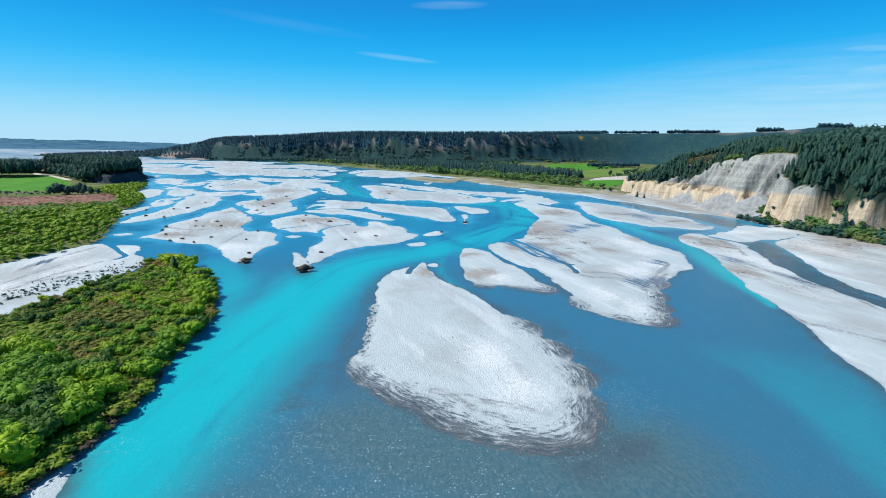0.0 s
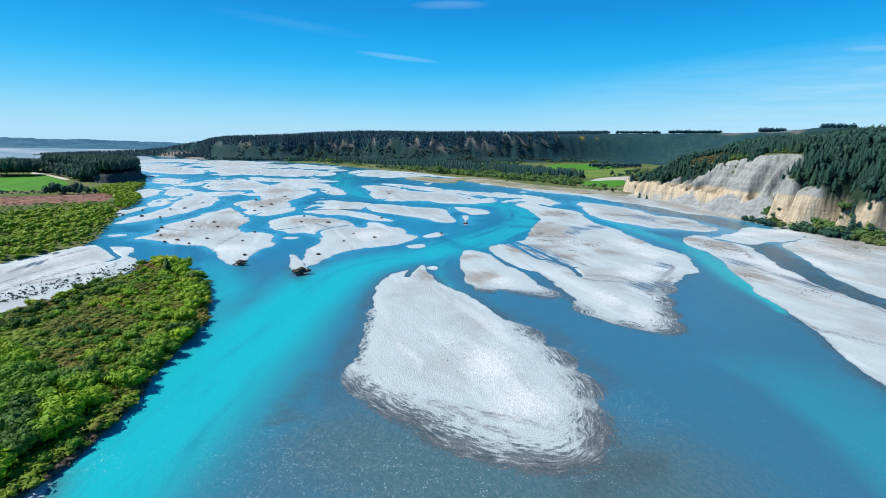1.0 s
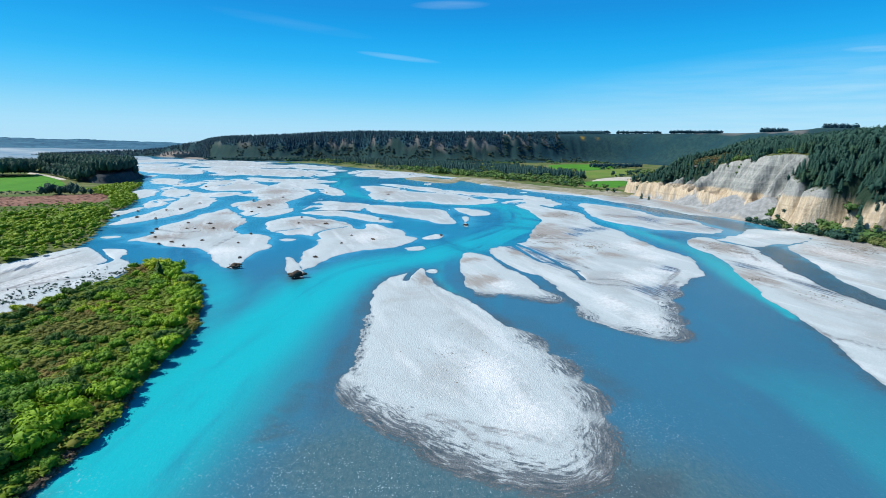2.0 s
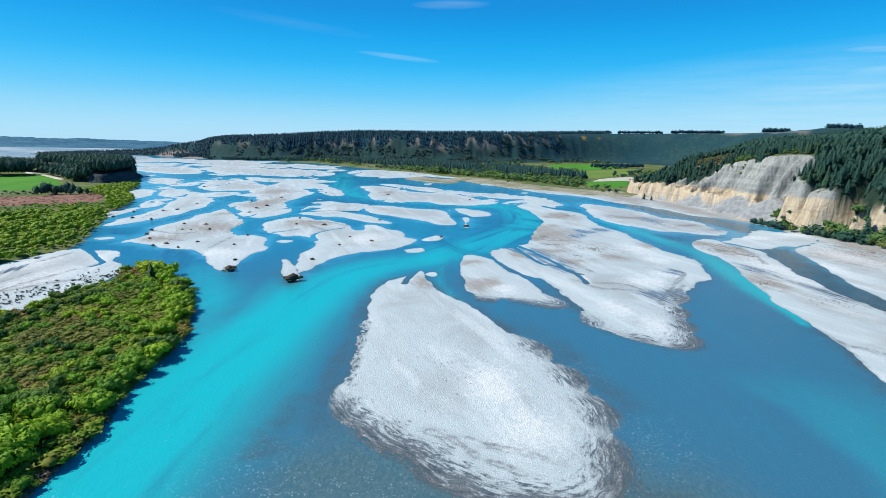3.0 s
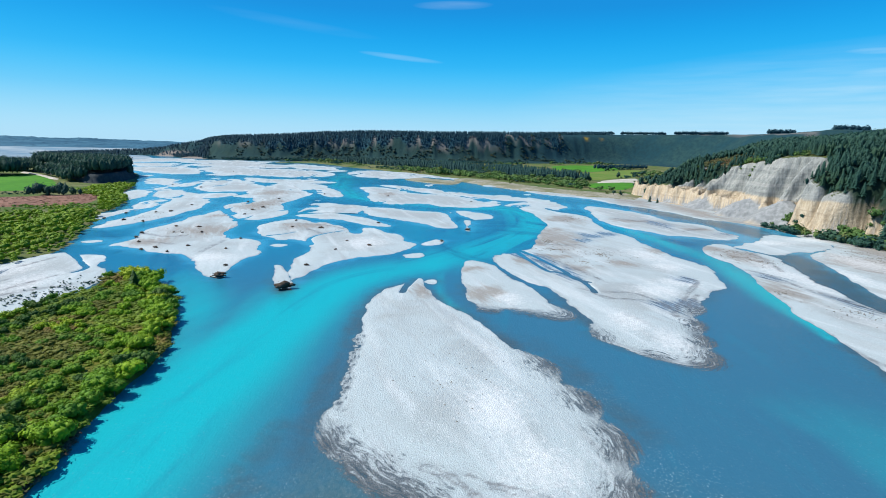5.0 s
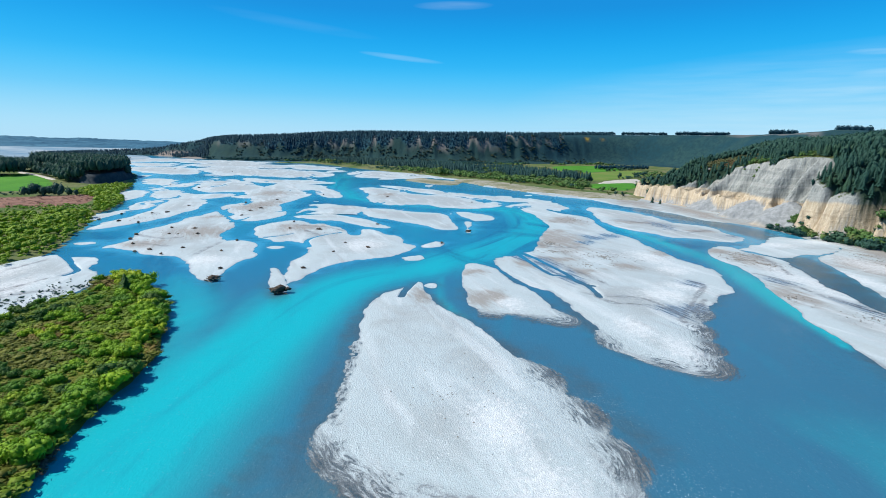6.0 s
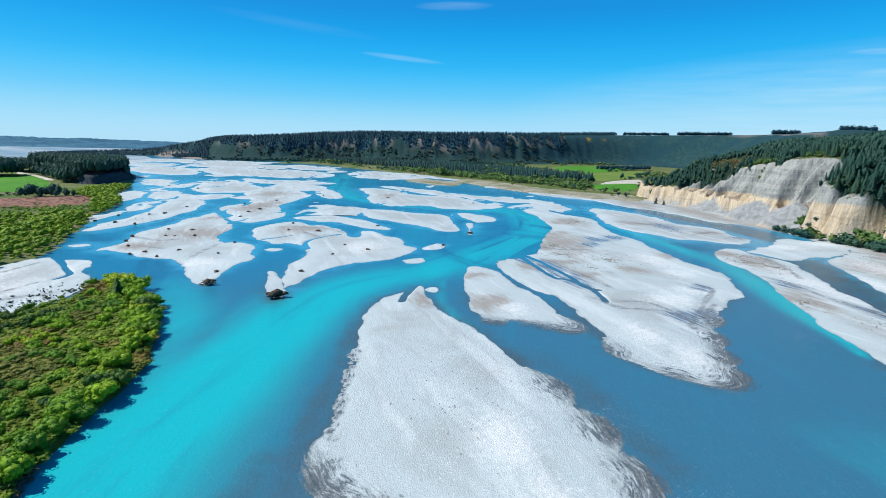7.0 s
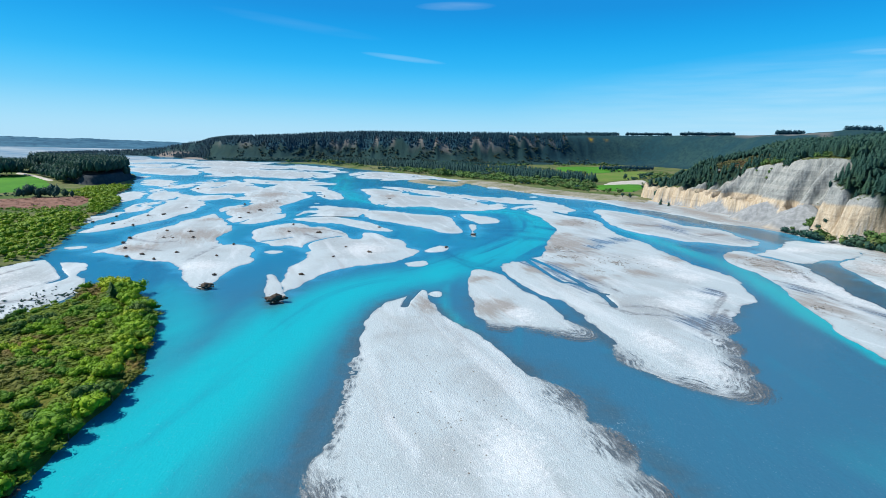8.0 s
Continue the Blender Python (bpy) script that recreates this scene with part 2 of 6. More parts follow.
def plant_material(name, dark, light, odd, odd_share=0.2, through_leaf=0.16):
    k = Nodes(name)
    tone = k.maths("FRACT", k.maths("ADD", k.attr("tone"), k.each()))
    col = k.mix(k.ramp(k.noise(0.3, 4), 0.3, 0.7, 0.1, 0.6), dark, light)
    col = k.mix(k.ramp(k.island(), 0.0, 1.0, 0.0, 0.3), col, light)
    col = k.mix(k.ramp(tone, 0.15, 0.9, 0.0, 0.7), col, dark)
    col = k.mix(k.ramp(k.noise(0.03, 4, warp=0.5), 0.66 - odd_share * 0.5, 0.76 - odd_share * 0.5), col, odd)
    k.done(col, 0.7, None, spec=0.25)
    glow = k.nodes.new("ShaderNodeBsdfTranslucent")
    k.links.new(col, glow.inputs["Color"])
    both = k.nodes.new("ShaderNodeMixShader")
    both.inputs[0].default_value = through_leaf
    k.links.new(k.bsdf.outputs[0], both.inputs[1])
    k.links.new(glow.outputs[0], both.inputs[2])
    k.links.new(both.outputs[0], k.nodes["Material Output"].inputs["Surface"])
    return k.mat


def ground_material(name, a, b, c, scale=0.05, bump=0.4):
    k = Nodes(name)
    col = k.mix(k.ramp(k.noise(scale, 6, warp=0.5), 0.35, 0.65), a, b)
    col = k.mix(k.ramp(k.noise(scale * 9, 6), 0.45, 0.75), col, c)
    return k.done(col, 0.95, k.noise(scale * 12, 6), bump, 0.5, 0.15)


gravel, water_mat = gravel_material(), water_material()
willow_leaf = plant_material("willow_leaves", (0.105, 0.24, 0.008), (0.35, 0.52, 0.014), (0.34, 0.42, 0.014))
dense_leaf = plant_material("dense_shrub_leaves", (0.026, 0.085, 0.012), (0.095, 0.21, 0.02), (0.12, 0.18, 0.02))
thicket_leaf = plant_material("thicket_leaves", (0.10, 0.20, 0.006), (0.30, 0.43, 0.008), (0.24, 0.30, 0.01))
shrub_leaf = plant_material("shrub_leaves", (0.055, 0.16, 0.010), (0.23, 0.43, 0.016), (0.26, 0.35, 0.014))
pine_leaf = plant_material("pine_needles", (0.023, 0.076, 0.060), (0.045, 0.116, 0.078), (0.045, 0.106, 0.062), 0.2, 0.3)
# needles of the distant woods, with blue haze mixed into their colour
far_haze_leaf = plant_material("hazed_far_needles", (0.022, 0.090, 0.132), (0.032, 0.108, 0.146), (0.034, 0.112, 0.134), 0.2, 0.55)
scarp_leaf = plant_material("scarp_scrub_leaves", (0.022, 0.060, 0.050), (0.050, 0.095, 0.065), (0.075, 0.09, 0.05), 0.3, 0.3)
# woods of the flat, their green shifted to blue for aerial haze
wood_haze_leaf = plant_material("hazed_wood_needles", (0.016, 0.070, 0.072), (0.034, 0.105, 0.092), (0.038, 0.105, 0.072), 0.2, 0.35)
bark = ground_material("bark", (0.12, 0.09, 0.06), (0.2, 0.16, 0.12), (0.06, 0.05, 0.04), 1.5)
scrub_floor = ground_material("scrub_floor", (0.08, 0.12, 0.012), (0.17, 0.16, 0.03), (0.06, 0.09, 0.012), 0.06)
grass_green = ground_material("pasture", (0.05, 0.19, 0.014), (0.075, 0.235, 0.02), (0.05, 0.16, 0.015), 0.02)
hay = ground_material("hay_field", (0.09, 0.18, 0.025), (0.14, 0.20, 0.04), (0.16, 0.18, 0.05), 0.012)
red_scrub = ground_material("reddish_scrub", (0.20, 0.105, 0.075), (0.27, 0.145, 0.105), (0.15, 0.10, 0.06), 0.05)
dry_flat = ground_material("dry_flat", (0.07, 0.12, 0.025), (0.17, 0.165, 0.075), (0.05, 0.085, 0.025), 0.018)
dry_grass = ground_material("dry_grass", (0.17, 0.17, 0.09), (0.33, 0.31, 0.25), (0.11, 0.13, 0.05), 0.03)
pale_earth = ground_material("pale_earth", (0.42, 0.40, 0.34), (0.50, 0.48, 0.42), (0.3, 0.28, 0.22), 0.02)


def plain_material():
    k = Nodes("river_plain")
    band = k.noise(0.004, 7, stretch=(0.35, 1, 1), turn=28, warp=0.6, rough=0.6)
    col = k.mix(k.ramp(band, 0.4, 0.6), (0.16, 0.25, 0.31), (0.32, 0.38, 0.41))
    col = k.mix(k.ramp(k.noise(0.012, 6, stretch=(0.3, 1, 1), turn=30), 0.52, 0.64, 0, 0.8), col, (0.08, 0.20, 0.29))
    return k.done(col, 0.9, k.noise(0.05, 5), 0.2, 0.5, 0.2)


plain = plain_material()
# the blue of these hills is distance haze, given as base colour
hazy_hill = ground_material("hazy_hill", (0.022, 0.095, 0.155), (0.05, 0.15, 0.215), (0.012, 0.060, 0.105), 0.0035)
dark_bank = ground_material("dark_bank", (0.035, 0.046, 0.054), (0.060, 0.068, 0.072), (0.020, 0.030, 0.030), 0.15)
wood_grey = ground_material("driftwood", (0.085, 0.062, 0.045), (0.15, 0.115, 0.085), (0.045, 0.034, 0.026), 1.0)


def cliff_material():
    k = Nodes("terrace_cliff")
    z = k.height()
    upper = k.ramp(k.maths("ADD", k.maths("SUBTRACT", z, k.maths("MULTIPLY", k.attr("bluff"), 7.0)), k.maths("MULTIPLY", k.maths("SUBTRACT", k.noise(0.03, 4), 0.5), 10.0)), 21.0, 24.0)
    streak = k.noise(0.45, 7, stretch=(1, 1, 0.10), rough=0.65)
    bed = k.noise(0.42, 5, stretch=(0.04, 0.04, 1.0), warp=0.3)
    tan = k.mix(k.ramp(streak, 0.3, 0.7), (0.37, 0.295, 0.20), (0.54, 0.46, 0.345))
    grey = k.mix(k.ramp(streak, 0.3, 0.7), (0.162, 0.176, 0.170), (0.318, 0.334, 0.315))
    grey = k.mix(k.ramp(bed, 0.5, 0.62, 0, 0.35), grey, (0.165, 0.168, 0.165))
    grey = k.mix(k.ramp(k.noise(0.16, 4, stretch=(0.05, 0.05, 1.0), warp=0.2), 0.52, 0.6, 0, 0.35), grey, (0.40, 0.40, 0.375))
    tan = k.mix(k.ramp(bed, 0.52, 0.7, 0, 0.35), tan, (0.24, 0.19, 0.13))
    col = k.mix(upper, tan, grey)
    rubble = k.mix(k.ramp(k.noise(0.25, 7, stretch=(1, 1, 0.3)), 0.35, 0.7), (0.225, 0.24, 0.242), (0.325, 0.34, 0.34))
    col = k.mix(k.attr("talus"), col, rubble)
    slope = k.nodes.new("ShaderNodeSeparateXYZ")
    k.links.new(k.nodes.new("ShaderNodeNewGeometry").outputs["True Normal"], slope.inputs[0])
    flat = k.ramp(k.maths("ADD", slope.outputs["Z"], k.maths("MULTIPLY", k.noise(0.05, 4), 0.25)), 0.90, 1.0)
    flat = k.maths("MULTIPLY", k.maths("MULTIPLY", flat, k.ramp(k.attr("talus"), 0.0, 0.3, 1.0, 0.0)), k.ramp(z, 9.0, 15.0))
    green = k.mix(k.noise(0.06, 5), (0.04, 0.075, 0.02), (0.11, 0.115, 0.045))
    col = k.mix(flat, col, green)
    # darker ground wherever the hill's pines stand
    col = k.mix(k.attr("forest_floor"), col, (0.020, 0.040, 0.026))
    return k.done(col, 0.95, k.maths("ADD", streak, k.noise(0.3, 7, rough=0.65)), 0.8, 1.5, 0.1)


cliff_mat = cliff_material()


def scarp_material():
    k = Nodes("far_scarp")
    # ground colours of the scarp carry a blue tint for haze
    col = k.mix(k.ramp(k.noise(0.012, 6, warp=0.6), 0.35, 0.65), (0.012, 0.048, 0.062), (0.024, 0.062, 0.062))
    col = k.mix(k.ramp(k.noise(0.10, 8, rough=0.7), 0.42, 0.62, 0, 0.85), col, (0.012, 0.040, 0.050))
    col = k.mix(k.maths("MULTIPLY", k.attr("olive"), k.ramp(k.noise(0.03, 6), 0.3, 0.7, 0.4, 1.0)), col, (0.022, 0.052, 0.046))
    # ground under the forest, in the hazed tone of the crowns
    col = k.mix(k.attr("forest_floor"), col, (0.020, 0.072, 0.098))
    earth = k.mix(k.noise(0.05, 5), (0.20, 0.165, 0.14), (0.27, 0.245, 0.22))
    col = k.mix(k.attr("bare"), col, earth)
    col = k.mix(k.attr("gorse"), col, (0.42, 0.27, 0.02))
    return k.done(col, 0.95, k.noise(0.12, 6), 0.6, 2.0, 0.1)


scarp_mat = scarp_material()


# ---- shapes ----
def hash01(ix, iy, seed):
    v = np.sin(ix * 127.1 + iy * 311.7 + seed * 74.7) * 43758.5453
    return v - np.floor(v)


def value_noise(x, y, seed=0):
    ix, iy = np.floor(x), np.floor(y)
    fx, fy = x - ix, y - iy
    fx, fy = fx * fx * (3 - 2 * fx), fy * fy * (3 - 2 * fy)
    a, b = hash01(ix, iy, seed), hash01(ix + 1, iy, seed)
    c, d = hash01(ix, iy + 1, seed), hash01(ix + 1, iy + 1, seed)
    return (a + (b - a) * fx) * (1 - fy) + (c + (d - c) * fx) * fy


def fbm(x, y, octaves=4, seed=0):
    total, amp, norm = 0.0, 1.0, 0.0
    for i in range(octaves):
        total, norm = total + amp * value_noise(x * 2 ** i + 17 * i, y * 2 ** i - 9 * i, seed + i), norm + amp
        amp *= 0.5
    return total / norm * 2 - 1


def step(x, a, b):
    t = np.clip((x - a) / (b - a), 0, 1)
    return t * t * (3 - 2 * t)


def smooth_line(pts, steps=8, closed=True):
    p = np.array(pts, float)
    n = len(p)
    out = []
    for i in range(n if closed else n - 1):
        if closed:
            a, b, c, d = p[i - 1], p[i], p[(i + 1) % n], p[(i + 2) % n]
        else:
            a, b, c, d = p[max(i - 1, 0)], p[i], p[i + 1], p[min(i + 2, n - 1)]
        for t in np.arange(steps) / steps:
            out.append(0.5 * (2 * b + (c - a) * t + (2 * a - 5 * b + 4 * c - d) * t * t + (3 * b - a - 3 * c + d) * t ** 3))
    if not closed:
        out.append(p[-1])
    return np.array(out)


def line_distance(x, y, line):
    best = np.full(x.shape, 1e12)
    for (ax, ay), (bx, by) in zip(line[:-1], line[1:]):
        dx, dy = bx - ax, by - ay
        t = np.clip(((x - ax) * dx + (y - ay) * dy) / (dx * dx + dy * dy + 1e-9), 0, 1)
        best = np.minimum(best, (x - ax - t * dx) ** 2 + (y - ay - t * dy) ** 2)
    return np.sqrt(best)


def flow_place(x, y, line):
    """Signed distance across a line and way along it, for points near it."""
    best, across, along, run = np.full(x.shape, 1e12), np.zeros(x.shape), np.zeros(x.shape), 0.0
    for (ax, ay), (bx, by) in zip(line[:-1], line[1:]):
        dx, dy = bx - ax, by - ay
        n = math.hypot(dx, dy)
        t = np.clip(((x - ax) * dx + (y - ay) * dy) / (n * n), 0, 1)
        d = np.hypot(x - ax - t * dx, y - ay - t * dy)
        side = np.sign((x - ax) * dy - (y - ay) * dx)
        m = d < best
        best, across, along = np.where(m, d, best), np.where(m, d * side, across), np.where(m, run + t * n, along)
        run += n
    return across, along


def inside_distance(x, y, loop):
    """Distance to a closed outline, positive inside."""
    ring = np.vstack([loop, loop[:1]])
    d = line_distance(x, y, ring)
    odd = np.zeros(x.shape, bool)
    for (ax, ay), (bx, by) in zip(ring[:-1], ring[1:]):
        if ay == by:
            continue
        odd ^= ((ay > y) != (by > y)) & (x < (bx - ax) * (y - ay) / (by - ay) + ax)
    return np.where(odd, d, -d)


def grid_mesh(name, xs, ys, z, keep=None, mat=None, attrs=None):
    nx, ny = len(xs), len(ys)
    gx, gy = np.meshgrid(xs, ys)
    co = np.stack([gx, gy, z], -1).reshape(-1, 3)
    i = (np.arange(ny - 1)[:, None] * nx + np.arange(nx - 1)[None, :])
    quads = np.stack([i, i + 1, i + nx + 1, i + nx], -1).reshape(-1, 4)
    if keep is not None:
        k = keep.reshape(-1)
        quads = quads[k[quads].any(1)]
    used, inv = np.unique(quads, return_inverse=True)
    me = bpy.data.meshes.new(name)
    me.from_pydata(co[used].tolist(), [], inv.reshape(-1, 4).tolist())
    for key, val in (attrs or {}).items():
        a = me.attributes.new(key, "FLOAT", "POINT")
        a.data.foreach_set("value", val.reshape(-1)[used].astype(np.float32))
    me.polygons.foreach_set("use_smooth", [True] * len(me.polygons))
    if mat:
        me.materials.append(mat)
    return me


def raw_mesh(name, verts, faces, *mats, smooth=False):
    me = bpy.data.meshes.new(name)
    me.from_pydata(np.asarray(verts).tolist(), [], [list(map(int, f)) for f in faces])
    for m in mats:
        me.materials.append(m)
    if smooth:
        me.polygons.foreach_set("use_smooth", [True] * len(me.polygons))
    return me


# ---- water and gravel bars ----
BAR_LINES = []
# brown silt stains on the gravel: x, y, reach in x and y
STAINS = [(36, 265, 8, 11), (101, 421, 9, 12), (128, 496, 10, 16), (-2, 266, 5, 12), (30, 306, 8, 7), (137, 509, 16, 14), (112, 437, 9, 12), (84, 390, 9, 14), (124, 325, 11, 8), (166, 366, 9, 9), (66, 330, 9, 14), (87, 342, 12, 8), (92, 314, 12, 7),
          (183, 273, 12, 7), (206, 493, 26, 10), (240, 449, 12, 7), (209, 370, 10, 12), (224, 358, 12, 8), (-195, 496, 9, 12), (-50, 699, 14, 20), (-205, 697, 22, 30), (-191, 374, 14, 12),
          (31, 262, 9, 14), (104, 405, 18, 40), (140, 500, 14, 26), (310, 470, 18, 60), (296, 560, 16, 70), (262, 640, 18, 50), (330, 360, 24, 40), (-170, 420, 26, 26), (-100, 445, 20, 20), (190, 270, 9, 20), (-180, 580, 20, 50), (215, 350, 14, 22), (285, 330, 24, 30)]


# painted glare and lighter gravel patches: x, y, reach in x and y
GLARE_PALES = [(24, 158, 9, 16), (30, 132, 10, 12), (215, 300, 12, 40), (190, 330, 8, 20), (306, 408, 18, 12), (285, 330, 16, 40), (150, 350, 14, 24), (98, 206, 9, 14), (88, 226, 8, 14), (140, 284, 14, 10), (150, 318, 12, 12), (120, 270, 14, 12), (-40, 380, 18, 22), (-130, 330, 18, 14), (44, 255, 8, 12), (270, 395, 24, 12), (250, 300, 8, 30), (-222, 300, 14, 20), (-196, 270, 14, 30), (-205, 235, 16, 20)]

# thin films of water lying on the gravel: x, y, reach in x and y
FILMS = [(76, 328, 9, 24), (66, 345, 8, 10), (84, 300, 8, 20), (113, 246, 9, 12), (126, 250, 9, 9), (146, 290, 8, 9), (150, 424, 9, 10), (122, 395, 9, 8), (134, 414, 11, 14), 
         (-224, 286, 4, 12), (206, 252, 6, 18), (200, 296, 7, 12), (220, 480, 12, 30), (262, 430, 16, 10)]


def across_line(gx, gy, line):
    """Signed distance across the straight way from a line's first point to its last."""
    (ax, ay), (bx, by) = line[0], line[-1]
    return ((gx - ax) * (by - ay) - (gy - ay) * (bx - ax)) / math.hypot(bx - ax, by - ay)


def gravel_bar(pts, high=0.55, riffles=(), veins=(), creeks=(), label=""):
    """A low bar of gravel with a ragged waterline. creeks: narrow channels through it; veins: damp runnels; riffles: (x, y, reach) where it runs out in streaky shallows."""
    loop = smooth_line(pts, 8)
    centre = loop.mean(0)
    far = math.hypot(*centre)
    cell = min(max(far / (345 if riffles else 400 if creeks else 235), 0.4), 7.0)
    shore = min(max(far / 45, 3.0), 22.0)
    lo, hi = loop.min(0) - shore - 15 * bool(riffles), loop.max(0) + shore + 15 * bool(riffles)
    xs, ys = np.arange(lo[0], hi[0], cell), np.arange(lo[1], hi[1], cell)
    gx, gy = np.meshgrid(xs, ys)
    d = inside_distance(gx, gy, loop)
    BAR_LINES.append(loop)
    rough = fbm(gx / (shore * 2.2), gy / (shore * 4.0), 6, 3) * shore * (0.6 if far < 330 else 0.95)
    high = high * (1.45 if centre[1] > 420 else 1.0)
    e = d + shore * (0.10 if far < 330 else 0.06) + rough * step(-np.abs(d), -shore * 3, 0)
    z = np.where(e > 0, high * (1 - np.exp(-e / (shore * 1.6))), e / shore * 0.5)
    for creek in creeks:
        c = line_distance(gx, gy, smooth_line(creek, 5, False)) + fbm(gx / 4, gy / 4, 3, 8) * 0.5
        z -= 0.8 * (1 - step(c, 0.5, 2.2))
    damp = np.zeros(gx.shape)
    for vein in veins:
        c = line_distance(gx, gy, smooth_line(vein, 5, False)) + fbm(gx / 5, gy / 5, 4, 9) * 1.6
        k = (1 - step(np.abs(c - 0.4), far / 900, far / 280)) * step(fbm(gx / 4, gy / 12, 3, 10), -0.75, -0.1)
        k = np.maximum(k, 0.35 * (1 - step(c, far / 200, far / 45)) * step(fbm(across_line(gx, gy, vein) / 1.3, gy / 14, 4, 12), -0.1, 0.4))
        damp = np.maximum(damp, k)
        z = np.where(z > 0.1, z - 0.1 * k, z)
    if centre[1] > 520:
        braid = np.abs(fbm(gx / 60 + 3, gy / 130, 4, 14))
        z -= 0.7 * (1 - step(braid, 0.015, 0.06)) * step(fbm(gx / 160, gy / 300, 2, 15), -0.3, 0.1)
        z -= 0.4 * (1 - step(np.abs(fbm(gx / 32 + 9, gy / 110, 4, 24)), 0.0, 0.09)) * step(fbm(gx / 90, gy / 200, 2, 25), -0.1, 0.3)
    keep = d > -shore
    riffle, fade = np.zeros(gx.shape), np.ones(gx.shape)
    # place along the bar, and across it in shares of its width there
    axis = np.linalg.eigh(np.cov((loop - centre).T))[1][:, 1]
    side = np.array([-axis[1], axis[0]])
    lt, ls = (loop - centre) @ axis, (loop - centre) @ side
    along = (gx - centre[0]) * axis[0] + (gy - centre[1]) * axis[1]
    across = (gx - centre[0]) * side[0] + (gy - centre[1]) * side[1]
    bins = np.linspace(lt.min(), lt.max(), 24)
    near = np.abs(lt[None] - bins[:, None]) < np.ptp(lt) * 0.05
    top = np.array([ls[n].max() if n.any() else 0.0 for n in near])
    bottom = np.array([ls[n].min() if n.any() else 0.0 for n in near])
    mid, half = np.interp(along, bins, (top + bottom) / 2), np.maximum(np.interp(along, bins, (top - bottom) / 2), 0.18 * np.ptp(ls))
    across = (across - mid) / half * 0.4 * np.ptp(ls)
    if riffles:
        across, along = flow_place(gx, gy, np.vstack([loop, loop[:1]]))
        across = across + 2.5 * fbm(gx / 12, gy / 12, 3, 18)
    for rx, ry, reach in riffles:
        riffle = np.maximum(riffle, np.minimum(1.5 * np.exp(-((gx - rx) ** 2 + (gy - ry) ** 2) / reach ** 2), 1))
    if riffles:
        riffle *= step(-d, -22, -7)
        thin = 0.03 + np.where(d < 0, 0.0105, 0.012) * d + np.where(d < 0, 0.12 * fbm(across / 0.9, along / 9, 4, 16), 0.11 * fbm(across / 1.5, along / 24, 4, 16)) + 0.05 * fbm(gx / 1.1, gy / 1.1, 3, 17)
        z = np.where(riffle > 0.02, z * (1 - riffle) + thin * riffle, z)
        keep |= (riffle > 0.05) & (d > -15)
        z = np.where((riffle > 0.05) & (d < 7), np.maximum(z, 0.03), z)
        fade = np.where((d < 0) & (riffle > 0.02), np.clip(1 + d / (1.0 + 13.0 * riffle), 0, 1), 1.0)
    stain = np.zeros(gx.shape)
    wx, wy = fbm(gx / 16, gy / 16, 4, 28) * 7, fbm(gx / 16, gy / 16, 4, 29) * 7
    for sx, sy, rx, ry in STAINS:
        if lo[0] < sx < hi[0] and lo[1] < sy < hi[1]:
            stain = np.maximum(stain, np.exp(-((gx + wx - sx) / rx / 1.25) ** 2 - ((gy + wy - sy) / ry / 1.25) ** 2))
    pale = np.zeros(gx.shape)
    for sx, sy, rx, ry in GLARE_PALES:
        if lo[0] < sx < hi[0] and lo[1] < sy < hi[1]:
            pale = np.maximum(pale, np.exp(-((gx + wx * 0.5 - sx) / rx / 1.2) ** 2 - ((gy + wy * 0.5 - sy) / ry / 1.2) ** 2))
    film = np.zeros(gx.shape)
    for sx, sy, rx, ry in FILMS:
        if lo[0] < sx < hi[0] and lo[1] < sy < hi[1]:
            film = np.maximum(film, np.exp(-((gx + wx * 0.5 - sx) / rx / 1.2) ** 2 - ((gy + wy * 0.5 - sy) / ry / 1.2) ** 2))
    z += (fbm(gx / 14, gy / 30, 4, 5) * 0.10 + fbm(gx / 2.5, gy / 5, 3, 6) * 0.04) * (1 - riffle) * np.where(riffle > 0.05, step(d, -1, 6), 1)
    me = grid_mesh("gravel_bar", xs, ys, np.clip(z, -0.6, 9), keep, gravel, {"shore": d, "along": along, "across": across, "riffle": riffle, "stain": stain, "damp": damp, "fade": fade, "film": film, "pale": pale})
    size = "long narrow" if np.ptp(loop[:, 1]) > 2 * np.ptp(loop[:, 0]) else "broad"
    ob = new("gravel_bar", me)
    return tagged(ob, label or "%s pale grey gravel bar standing just above turquoise water" % size, "gravel bar", "gravel bars in the river", "structure")


